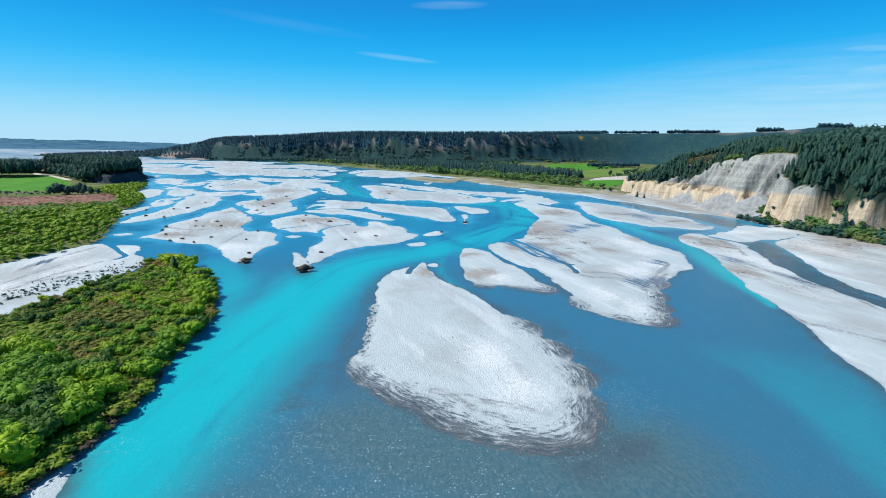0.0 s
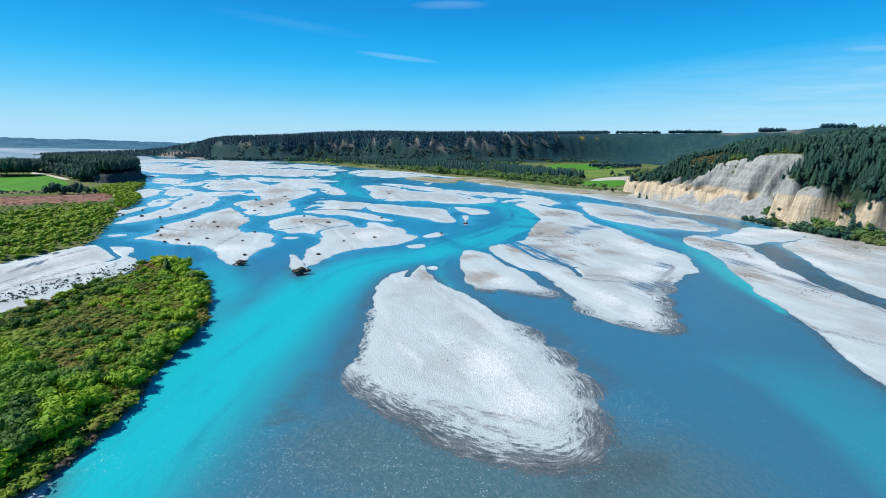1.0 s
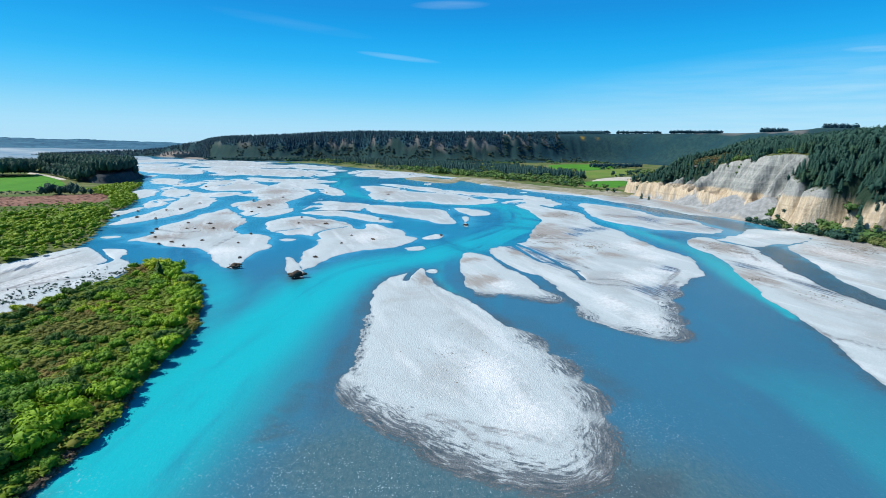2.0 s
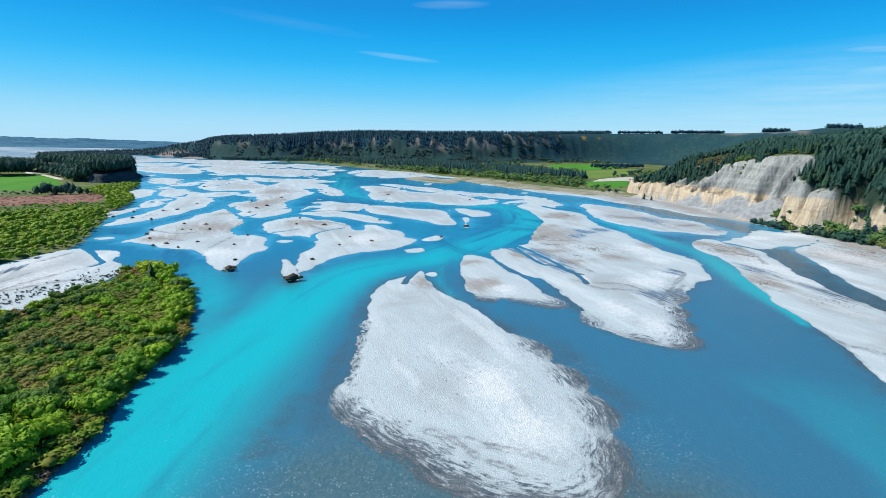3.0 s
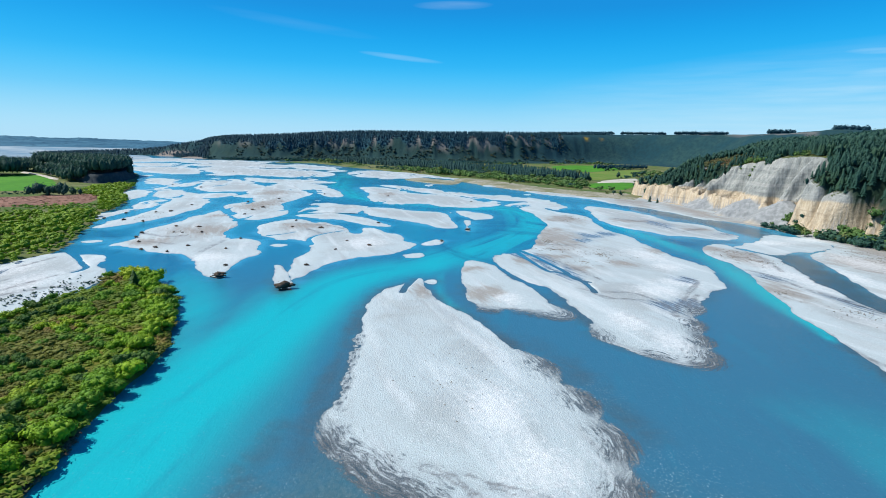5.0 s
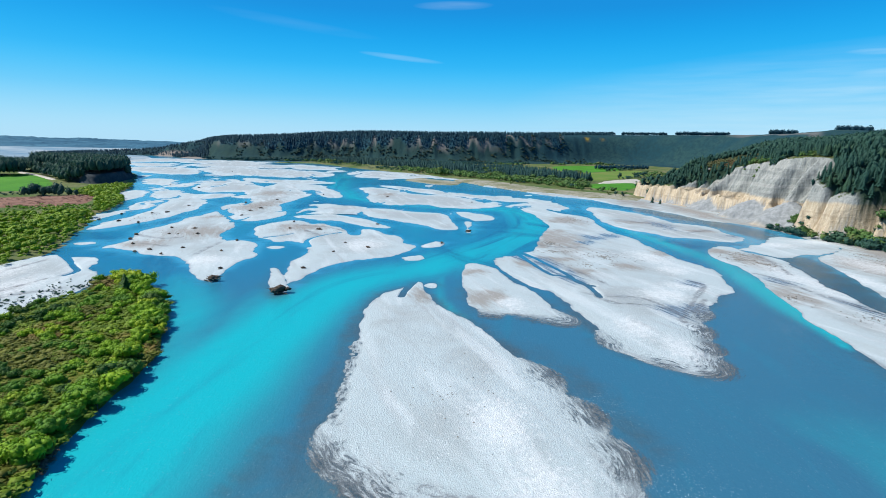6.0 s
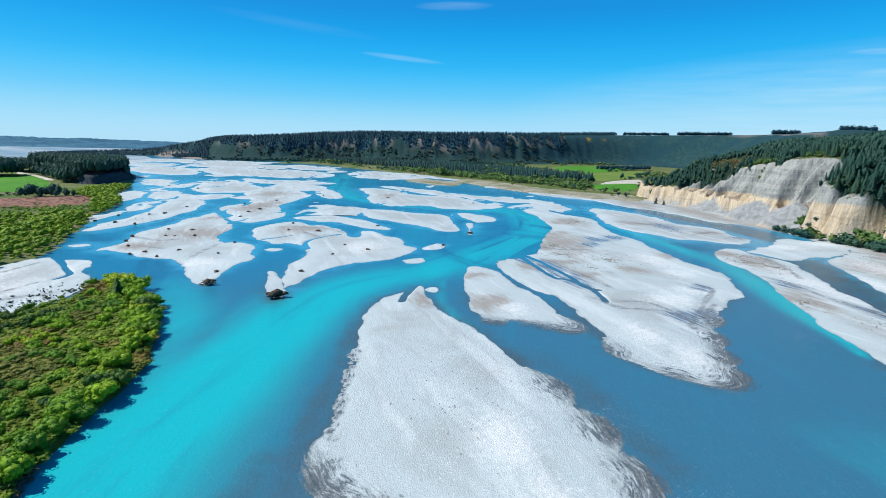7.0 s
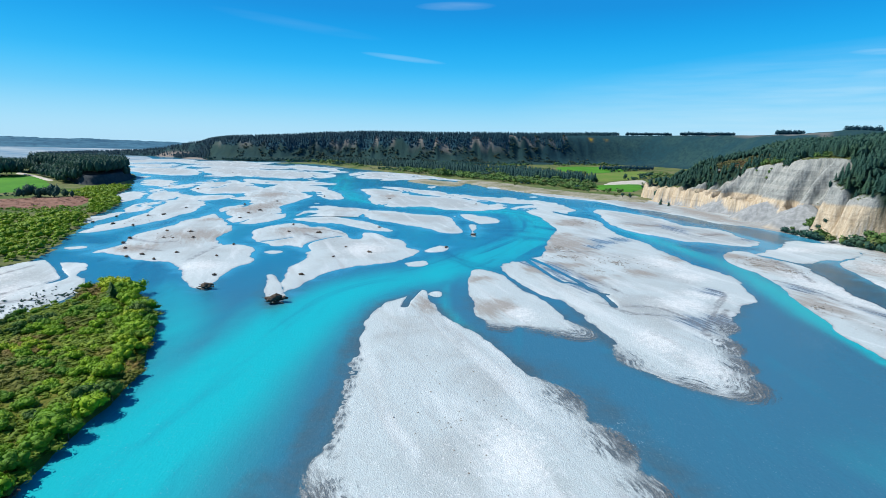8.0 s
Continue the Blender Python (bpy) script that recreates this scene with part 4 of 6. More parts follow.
def forest_edge(gx, gy):
    """How far behind the foot of the far scarp its forest begins: a row of pointed lobes."""
    peak = np.clip(1 - 2.6 * np.abs(fbm(gx / 52, gy / 900, 2, 61)), 0, 1)
    return 88 + (26 + 42 * step(gx, 90, 260)) * peak + 12 * fbm(gx / 200, gy / 900, 2, 62) + 6 * fbm(gx / 15, gy / 60, 2, 63)


def terrace_height(gx, gy):
    """Height of the high terrace, and how much of it is scree and how much is green."""
    s = inside_distance(gx, gy, TERRACE)
    near = step(-gy, -900, -760) * step(gx, 200, 260)
    # the far face, cut by gullies
    top_far = 93 - 22 * step(-gx, 200, 650) - 12 * step(-gx, 600, 860) - 16 * step(-gx, 850, 1010) + 0.015 * np.maximum(gx, 0) + 0.008 * np.maximum(gy - 1700, 0)
    gully = np.abs(fbm(gx / 46, gy / 500, 3, 11))
    reach = 165 + 40 * fbm(gx / 300, gy / 300, 2, 12)
    t = np.clip(s / reach - (0.13 - 0.08 * step(gx, 380, 520)) * gully * step(s, 15, 70), 0, 1)
    far = top_far * (0.35 * t + 0.65 * step(t, 0.25, 0.85)) * step(s, -4, 10)
    edge = forest_edge(gx, gy)
    bare = step(s, edge - 20, edge - 4) * (1 - step(s, edge + 6, edge + 16)) * step(edge, 88, 108) * step(fbm(gx / 26, gy / 60, 4, 18), -0.35, 0.25) * step(-gx, -560, -420) * 0.85
    bare *= step(gx, -760, -700) * (0.6 + 0.4 * step(gx, -420, -250))
    bare = np.maximum(bare, 0.5 * step(s, 158, 166) * (1 - step(s, 174, 184)) * step(gx, 480, 520))
    bare = np.maximum(bare, 0.95 * step(-((gx + 775) / 55) ** 2 - ((s - 5) / 26) ** 2, -1.3, -0.7))
    # the bluff on the right: a tan wall, a grey slope set back above it, fans of scree against the foot
    crest = 27 + 37 * step(-gy, -735, -485)
    low = step(-gy, -478, -455)
    brow = step(-gy, -494, -425)
    crest = crest * (1 - brow) + 30 * brow
    wall = np.minimum(crest, 18 + 4 * step(gy, 520, 600) + 5 * fbm(gx / 60, gy / 25, 4, 24) + 6 * low)
    rib = np.abs(fbm(gx / 150, gy / 7, 4, 21))
    notch = np.maximum(0, fbm(gx / 80, gy / 21, 3, 25) - 0.05) * (1 - low) + low * step(np.abs(fbm(gx / 260, gy / 30 + 0.3, 3, 38)), 0.05, 0.26)
    c0 = 17 + 7 * fbm(gx / 60, gy / 30, 3, 22) - 8 * low
    u = s - c0 + 4 * low * fbm(gx / 11, gy / 9, 4, 39) - 7 * rib - (18 + 2 * low) * notch
    wide = 31 * (1 - low) + 6 * low
    t1, t2 = np.clip(u / (5 + 5 * low), 0, 1), np.clip((u - 4) / wide, 0, 1)
    # gullies down the grey slope, and ledges of harder beds across it
    bend = fbm(gx / 18, gy / 18, 2, 20) * 0.35
    carve = (36 * np.abs(fbm(gx / 160, gy / 15 + bend, 2, 26)) + 10 * np.abs(fbm(gx / 120, gy / 5.5 + bend, 3, 36))) * np.sin(np.pi * t2) ** 0.7 * (1 - low)
    slope = wall * t1 ** 0.8 + (crest - wall) * t2 ** 0.85 - carve
    face = slope + 0.3 * np.sin(slope * 1.5 + 2 * fbm(gx / 40, gy / 40, 2, 37)) * step(t2, 0.02, 0.12) * (1 - step(t2, 0.85, 1.0))
    fan = np.maximum.reduce([20 - 0.42 * np.abs(gy - 528), 23 - 0.5 * np.abs(gy - 488), 15 - 0.40 * np.abs(gy - 585), 7 - 0.3 * np.abs(gy - 640), 3 + 4 * fbm(gx / 500, gy / 35, 2, 23)])
    heap = fan - 0.66 * np.maximum(c0 + 7 - s, 0) - 0.14 * np.abs(fbm(gx / 60, gy / 4, 3, 27)) * np.clip(fan, 0, 5)
    heap = np.where(s > c0 + 14, -5, heap)
    scree = near * step(heap - face, -0.6, 0.8) * step(s, -6, 2)
    face = np.maximum(np.maximum(face, heap), np.clip(s, 0, 3) * 0.4)
    rise = np.maximum(u - 4 - wide, 0)
    bluff = face + (89 - crest) * (1 - np.exp(-rise / (62 + 20 * (1 - low))))
    h = far * (1 - near) + bluff * near
    h = h + fbm(gx / 25, gy / 25, 4, 31) * 1.2 * step(s, 20, 120)
    green = bare * (1 - near)
    return h * step(s, -6, 2) - 1.0 * (1 - step(s, -12, 0)), s, scree, green


def clearing(x, y):
    """How far a spot lies inside the scrubby clearing of the hill's forest: 1 in its middle, 0 outside."""
    return step(1.0 - ((x - 374) / 20) ** 2 - ((y - 632) / 44) ** 2 - 1.0 * fbm(x / 22, y / 22, 3, 56), 0.0, 0.5)


def hill_wooded(x, y, s, h):
    """How far a spot on the hill above the cliff lies inside its forest, in metres."""
    low = step(-y, -486, -470)
    edge = (24 + 37 * step(-y, -690, -560) + 9 * fbm(x / 60, y / 20, 2, 52)) * (1 - low) + 18 * low
    inside = s - edge - 5 * fbm(x / 30, y / 30, 3, 51)
    return np.where(low > 0.5, np.minimum(inside, h - 19 - 8 * fbm(x / 30, y / 30, 3, 51)), inside)


def build_terrace(name, xs, ys, label, mat):
    gx, gy = np.meshgrid(xs, ys)
    h, s, scree, bare = terrace_height(gx, gy)
    gorse = 0.8 * np.exp(-((gx - 587) / 9) ** 2 - ((gy - 1849) / 7) ** 2) + 0.6 * np.exp(-((gx - 640) / 8) ** 2 - ((gy - 1846) / 5) ** 2)
    gorse *= step(fbm(gx / 9, gy / 9, 3, 33), -0.25, 0.3)
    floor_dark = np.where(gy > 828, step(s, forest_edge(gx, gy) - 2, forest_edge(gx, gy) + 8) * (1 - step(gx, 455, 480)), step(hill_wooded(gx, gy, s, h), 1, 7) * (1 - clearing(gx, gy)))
    ob = new(name, grid_mesh(name, xs, ys, h, s > -10, mat, {"talus": scree, "bare": bare, "gorse": gorse, "bluff": step(-gy, -478, -455), "olive": step(-gx, -480, -250), "forest_floor": floor_dark}))
    return tagged(ob, label, "cliff", kind="structure")


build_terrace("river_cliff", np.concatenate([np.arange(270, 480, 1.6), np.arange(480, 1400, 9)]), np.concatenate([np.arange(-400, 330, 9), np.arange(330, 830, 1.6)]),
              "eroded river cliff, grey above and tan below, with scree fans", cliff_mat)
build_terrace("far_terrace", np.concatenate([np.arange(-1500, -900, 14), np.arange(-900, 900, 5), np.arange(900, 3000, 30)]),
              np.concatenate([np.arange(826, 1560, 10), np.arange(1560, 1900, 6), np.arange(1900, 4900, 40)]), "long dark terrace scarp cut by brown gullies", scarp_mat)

SPIT = [(-1370, 1875), (-1265, 1905), (-1174, 1932), (-1080, 1950), (-985, 1930), (-905, 1885), (-800, 1850)]
SPIT_TOP = [2, 7, 11, 16, 25, 38, 52]


def spit_height(gx, gy):
    """Height of the low ridge that runs out beyond the terrace, and the distance from its middle."""
    line = smooth_line(SPIT, 5, False)
    d = line_distance(gx, gy, line)
    crest = np.interp(gx, [p[0] for p in SPIT], SPIT_TOP) * (1 + 0.12 * fbm(gx / 40, gy / 40, 3, 76))
    return crest * (1 - step(d + 10 * fbm(gx / 35, gy / 35, 3, 77), 12, 74)) + 2.0 * (1 - step(d, 50, 76)) - 1.0, d


def build_spit():
    xs, ys = np.arange(-1650, -760, 9.0), np.arange(1730, 2050, 7.0)
    gx, gy = np.meshgrid(xs, ys)
    z, d = spit_height(gx, gy)
    none = gx * 0
    bare = step(-((gx + 905) / 75) ** 2 - ((d - 62) / 16) ** 2, -1.4, -0.5) * (gy < 1900)
    tagged(new("far_spit", grid_mesh("far_spit", xs, ys, z, d < 78, scarp_mat, {"bare": bare, "gorse": none, "olive": none, "forest_floor": none})), "low wooded ridge running out far down the river", "ridge", kind="structure")


build_spit()
big = raw_mesh("ground", [(-5200, -5200, -1.5), (5200, -5200, -1.5), (5200, 5200, -1.5), (-5200, 5200, -1.5)], [(0, 1, 2, 3)], plain)
tagged(new("ground", big), "pale gravel plain reaching the horizon", "ground", kind="structure")


# ---- plants ----
def fast_mesh(name, verts, faces, mat, tone=None):
    """One mesh from arrays of corners and of equal-sided faces."""
    n, side = faces.shape
    me = bpy.data.meshes.new(name)
    me.vertices.add(len(verts))
    me.vertices.foreach_set("co", np.ascontiguousarray(verts, np.float32).ravel())
    me.loops.add(n * side)
    me.loops.foreach_set("vertex_index", np.ascontiguousarray(faces, np.int32).ravel())
    me.polygons.add(n)
    me.polygons.foreach_set("loop_start", np.arange(0, n * side, side, dtype=np.int32))
    if tone is not None:
        me.attributes.new("tone", "FLOAT", "POINT").data.foreach_set("value", tone.astype(np.float32))
    me.update(calc_edges=True)
    me.materials.append(mat)
    return me


def bush_shape(rng, lumps, leaves, leaf, rings=6, spokes=9):
    """A crown of lumps, each a knobbly core under a coat of leaf tufts; a unit wide and high, of quads."""
    verts, faces, count = [], [], 0
    for i in range(lumps):
        a = rng.uniform(0, 6.28)
        r = 0.0 if i == 0 else rng.uniform(0.22, 0.40 if lumps > 8 else 0.36)
        c = np.array([math.cos(a) * r, math.sin(a) * r, rng.uniform(0.36, 0.62) if i else 0.56])
        size = np.array([1, 1, rng.uniform(0.95, 1.3)]) * (rng.uniform(0.2, 0.31) if i else 0.36)
        if lumps > 8:
            c[2] += 0.30 * (0.3 - r) if i else -0.04
            size *= rng.uniform(0.72, 1.0)
        th, ph = np.linspace(0.12, 3.0, rings), np.arange(spokes) / spokes * 6.2832
        tt, pp = np.meshgrid(th, ph, indexing="ij")
        rad = 0.55 + 0.32 * rng.random(tt.shape)
        v = np.stack([np.sin(tt) * np.cos(pp), np.sin(tt) * np.sin(pp), np.cos(tt)], -1) * rad[..., None] * size + c
        q = (np.arange(rings - 1)[:, None] * spokes + np.arange(spokes)[None])
        nx = (np.arange(rings - 1)[:, None] * spokes + (np.arange(spokes)[None] + 1) % spokes)
        verts.append(v.reshape(-1, 3)), faces.append(np.stack([q, q + spokes, nx + spokes, nx], -1).reshape(-1, 4) + count)
        count += rings * spokes
        n = leaves // lumps
        d = rng.normal(size=(n, 3))
        d[:, 2] = np.abs(d[:, 2]) * 0.9 - 0.25
        d /= np.linalg.norm(d, axis=1)[:, None]
        p = c + d * size * rng.uniform(0.94, 1.07, (n, 1))
        u = np.cross(d, rng.normal(size=(n, 3)))
        u /= np.linalg.norm(u, axis=1)[:, None] + 1e-6
        w = np.cross(d, u) + d * rng.uniform(-0.1, 0.18, (n, 1))
        u, w = u * leaf * rng.uniform(0.5, 1.2, (n, 1)), w * leaf * rng.uniform(0.6, 1.4, (n, 1))
        quad = np.stack([p - u * 0.6, p + w * 0.35 - u * 0.1, p + w, p + u * 0.7 + w * 0.2], 1).reshape(-1, 3)
        verts.append(quad), faces.append(np.arange(n * 4).reshape(-1, 4) + count)
        count += n * 4
    v = np.vstack(verts)
    v[:, 2] = np.maximum(v[:, 2], 0.03)
    return v, np.vstack(faces)


def pine_shape(rng, tiers, spokes):
    """A conifer's crown of ragged drooping skirts, a unit high, of quads."""
    verts, faces, count = [], [], 0
    for i in range(tiers):
        f = i / tiers
        top = 1.0 - f * 0.80
        low = top - 1.25 / tiers - 0.05
        r = 0.05 + 0.24 * (f + 0.5 / tiers) ** 0.62
        a = np.arange(spokes) / spokes * 6.2832 + rng.uniform(0, 6.28)
        out = np.stack([np.cos(a), np.sin(a), a * 0], -1)
        tip = out * (r * rng.uniform(0.75, 1.25, (spokes, 1)))
        tip[:, 2] = low + rng.uniform(-0.02, 0.035, spokes)
        b = a + 3.1416 / spokes
        gap = np.stack([np.cos(b), np.sin(b), b * 0], -1) * r * 0.5
        gap[:, 2] = low + 0.35 * (top - low) + rng.uniform(-0.01, 0.01, spokes)
        apex = np.zeros((1, 3)) + (0, 0, top)
        verts.append(np.vstack([apex, tip, gap]))
        k = np.arange(spokes)
        faces.append(np.stack([k * 0, 1 + spokes + (k - 1) % spokes, 1 + k, 1 + spokes + k], -1) + count)
        count += 1 + 2 * spokes
    return np.vstack(verts), np.vstack(faces)


def stem_shape(height, radius, lean=0.0, sides=6, limbs=0, rng=None):
    """A tapered trunk with a few limbs."""
    verts, faces = [], []

    def limb(p, q, r0, r1):
        axis = np.array(q, float) - np.array(p, float)
        u = np.cross(axis, (0.3, 0.9, 0.1))
        u /= np.linalg.norm(u)
        w = np.cross(axis, u) / np.linalg.norm(axis)
        n = len(verts)
        for base, r in ((p, r0), (q, r1)):
            for j in range(sides):
                a = 6.2832 * j / sides
                verts.append(np.array(base) + (u * math.cos(a) + w * math.sin(a)) * r)
        for j in range(sides):
            faces.append((n + j, n + (j + 1) % sides, n + sides + (j + 1) % sides, n + sides + j))

    limb((0, 0, -0.2), (lean, 0, height), radius, radius * 0.35)
    for i in range(limbs):
        a, h = rng.uniform(0, 6.28), height * rng.uniform(0.2, 0.7)
        limb((lean * h / height, 0, h), (math.cos(a) * height * 0.4, math.sin(a) * height * 0.4, h + height * 0.35), radius * 0.5, radius * 0.15)
    return np.array(verts), np.array(faces)


def joined(shapes, places, rng):
    """Many copies of some shapes, each at (x, y, z, width, height), as arrays with a tone for each copy."""
    which = rng.integers(0, len(shapes), len(places))
    turn, tone = rng.uniform(0, 6.28, len(places)), rng.random(len(places))
    vs, fs, ts, count = [], [], [], 0
    for i, (v, f) in enumerate(shapes):
        idx = np.nonzero(which == i)[0]
        if not len(idx):
            continue
        p, c, s = places[idx], np.cos(turn[idx]), np.sin(turn[idx])
        x = (v[None, :, 0] * c[:, None] - v[None, :, 1] * s[:, None]) * p[:, 3:4] + p[:, 0:1]
        y = (v[None, :, 0] * s[:, None] + v[None, :, 1] * c[:, None]) * p[:, 3:4] + p[:, 1:2]
        z = v[None, :, 2] * p[:, 4:5] + p[:, 2:3]
        vs.append(np.stack([x, y, z], -1).reshape(-1, 3))
        fs.append((f[None] + (np.arange(len(idx)) * len(v))[:, None, None]).reshape(-1, f.shape[1]) + count)
        ts.append(np.repeat(tone[idx], len(v)))
        count += len(idx) * len(v)
    return np.vstack(vs), np.vstack(fs), np.concatenate(ts)


def stuff(name, shapes, places, mat, label, category, rng):
    v, f, tone = joined(shapes, np.asarray(places, float), rng)
    return tagged(new(name, fast_mesh(name, v, f, mat, tone)), label, category, kind="stuff")


def scatter(rng, pts, gap, jitter=0.45):
    """Points strewn evenly over an outline, with the distance to its edge."""
    loop = smooth_line(pts, 4)
    lo, hi = loop.min(0), loop.max(0)
    gx, gy = np.meshgrid(np.arange(lo[0], hi[0], gap), np.arange(lo[1], hi[1], gap))
    gx = gx + rng.uniform(-jitter, jitter, gx.shape) * gap
    gy = gy + rng.uniform(-jitter, jitter, gy.shape) * gap
    d = inside_distance(gx, gy, loop)
    m = d > 0
    return gx[m], gy[m], d[m]


def ground_at(x, y):
    """Height of the terrace ground under points."""
    h, *_ = terrace_height(np.asarray(x, float), np.asarray(y, float))
    return h


def part(name, me, parent, label=""):
    ob = new(name, me)
    ob.parent = parent
    return tagged(ob, label)


def plant(name, crown_shape, mat, width, height, label, category, group, stem=0.4, rng=None):
    """A plant with its stem and crown, standing at the origin."""
    thing = tagged(new(name), label, category, group)
    v, f = crown_shape
    cv = v * (width, width, height)
    part("crown", fast_mesh("crown", cv, f, mat, np.full(len(cv), rng.random())), thing)
    part("trunk", fast_mesh("trunk", *stem_shape(height * stem, 0.04 * height, 0.05, 6, 3 if stem < 0.6 else 0, rng), bark), thing)
    return thing


def strew(models, places, rng):
    """Copies of ready plants at (x, y, z, scale); the first ones are moved to their places."""
    for i, (x, y, z, k) in enumerate(places):
        m = Matrix.Translation((x, y, z)) @ Matrix.Rotation(rng.uniform(0, 6.28), 4, "Z")
        src = models[i % len(models)]
        if i < len(models):
            src.matrix_basis = m @ Matrix.Scale(k, 4)
        else:
            ob = copy_thing(src, m)
            ob.scale = (k, k, k)


rng = np.random.default_rng(7)
tall_bush = [bush_shape(rng, 11, 550, 0.088, 5, 6) for _ in range(6)]
mid_bush = [bush_shape(rng, 9, 200, 0.14, 4, 5) for _ in range(6)]
clump_bush = [bush_shape(rng, 2, 36, 0.16, 4, 5) for _ in range(6)]
low_bush = [bush_shape(rng, 3, 48, 0.165, 4, 5) for _ in range(6)]
dot_bush = [bush_shape(rng, 1, 16, 0.3, 4, 5) for _ in range(6)]
tiny_bush = [bush_shape(rng, 2, 26, 0.29, 4, 5) for _ in range(6)]
near_pine = [pine_shape(rng, 8, 7) for _ in range(5)] + [bush_shape(rng, 4, 64, 0.18, 4, 5) for _ in range(3)]
for i in (5, 6, 7):
    near_pine[i] = (near_pine[i][0] * (0.66, 0.66, 1.06), near_pine[i][1])
far_pine = [(v * (0.8, 0.8, 1.08), f) for v, f in (bush_shape(rng, 2, 20, 0.25, 4, 5) for _ in range(5))]
block_pine = [(v * (0.98, 0.98, 1.12), f) for v, f in (bush_shape(rng, 1, 22, 0.14, 4, 6) for _ in range(6))]
cone_pine = [pine_shape(rng, 4, 5) for _ in range(6)]
speck_pine = [(v * (1.02, 1.02, 1.05), f) for v, f in (bush_shape(rng, 1, 8, 0.16, 4, 5) for _ in range(6))]
hill_pine = [pine_shape(rng, 6, 6) for _ in range(6)] + [(v * (0.62, 0.62, 1.08), f) for v, f in (bush_shape(rng, 2, 20, 0.24, 4, 5) for _ in range(2))]


# the scrub on the near bank
def build_island_scrub():
    x, y, d = scatter(rng, ISLAND, 3.9)
    m = (y > 60) & (x > -0.95 * y - 14)
    x, y, d = x[m], y[m], d[m]
    edge = line_distance(x, y, smooth_line(ISLAND[1:16], 4, False))
    patch, chance = fbm(x / 38, y / 38, 3, 41), rng.random(len(x))
    # tall willows near the water and at the near end, low scrub with a few clumps further up
    grove = y < 150 + 30 * patch + 0.4 * np.clip(-108 - x, 0, 80)
    tall = (d > 0.2) & ((grove & (chance < 0.66)) | ((edge < 8) & (chance < 0.86) & (fbm(x / 40, y / 13, 2, 47) > -0.28)) | ((fbm(x / 9, y / 9, 3, 46) > -0.16) & (chance < 0.6)))
    tall &= (np.hypot(x + 92, y - 92) > 9) & ~((y < 100) & (edge < 6))
    tx, ty, te, tg = x[tall], y[tall], edge[tall], grove[tall]
    size = np.where(tg, rng.uniform(4.4, 7.2, len(tx)) + 2.6 * rng.random(len(tx)) ** 3, rng.uniform(2.0, 4.4, len(tx)))
    size = np.where(te < 8, np.where(ty > 140, rng.uniform(2.8, 6.8, len(tx)), rng.uniform(1.8, 3.2, len(tx))), size)
    order = np.argsort(np.hypot(tx, ty - 60) + 60 * (te > 40))
    near, rest = order[:300], order[300:]
    willows = [plant("bush", tall_bush[i], willow_leaf, 1.25, 1.0, "bushy bright green willow shrub on the river bank", "shrub", "shrubs on the near bank", 0.4, rng) for i in range(4)]
    darks = [plant("bush", tall_bush[i + 2], shrub_leaf, 1.2, 0.95, "rounded mid-green shrub on the river bank", "shrub", "shrubs on the near bank", 0.4, rng) for i in range(4)]
    light = (te[near] < 11) & (ty[near] > 140) & (rng.random(len(near)) < 0.45) | (te[near] > 6) & (fbm(tx[near] / 22, ty[near] / 22, 3, 42) > -0.04)
    strew(willows, [(tx[i], ty[i], 0.9, size[i]) for i in near[light]], rng)
    dense = [plant("bush", tall_bush[i + 1], dense_leaf, 1.15, 1.0, "dense very dark green shrub on the river bank", "shrub", "shrubs on the near bank", 0.4, rng) for i in range(4)]
    deep = fbm(tx / 9, ty / 9, 2, 48) + rng.normal(0, 0.15, len(tx)) > 0.12
    strew(darks, [(tx[i], ty[i], 0.9, size[i]) for i in near[~light] if not deep[i]], rng)
    clump = [(-163, 235, 0.9, 4.6), (-160, 233, 0.9, 4.4), (-161, 240, 0.9, 3.6)]
    strew(dense, [(tx[i], ty[i], 0.9, size[i]) for i in near[~light] if deep[i]] + clump, rng)
    z = np.full(len(rest), 0.9)
    lit = (te[rest] < 11) & (rng.random(len(rest)) < 0.5) | (fbm(tx[rest] / 14, ty[rest] / 14, 3, 42) > 0.16)
    put = np.stack([tx[rest], ty[rest], z, size[rest] * 1.25, size[rest]], -1)
    line = smooth_line(ISLAND[7:15], 14, False)
    foot = np.repeat(line, 4, 0) + rng.normal(0, 0.5, (len(line) * 4, 2)) - (0.6, 0)
    stuff("bank_roots", dot_bush, np.stack([foot[:, 0], foot[:, 1], np.full(len(foot), 0.05), rng.uniform(1.2, 2.8, len(foot)), rng.uniform(0.7, 1.5, len(foot))], -1), bark,
          "bare brown roots and earth along the waterline", "roots", rng)
    deep = deep[rest] & ~lit
    stuff("bank_shrubs", mid_bush, put[~lit & ~deep], shrub_leaf, "green shrubs covering the river bank", "shrubs", rng)
    stuff("bank_shrubs", mid_bush, put[deep], dense_leaf, "very dark green shrubs among low scrub on the bank", "shrubs", rng)
    stuff("bank_shrubs", mid_bush, put[lit], willow_leaf, "green willow shrubs covering the river bank", "shrubs", rng)
    x, y, d = scatter(rng, ISLAND, 2.7)
    m = (y > 60) & (x > -0.95 * y - 14) & (d > 0.4) & (rng.random(len(x)) < 0.85)
    x, y = x[m], y[m]
    h = rng.uniform(0.9, 1.9, len(x)) * (1 + 0.6 * fbm(x / 14, y / 14, 3, 43)) + 0.4
    pick = 1.3 * fbm(x / 17, y / 17, 3, 44) + rng.normal(0, 0.12, len(x))
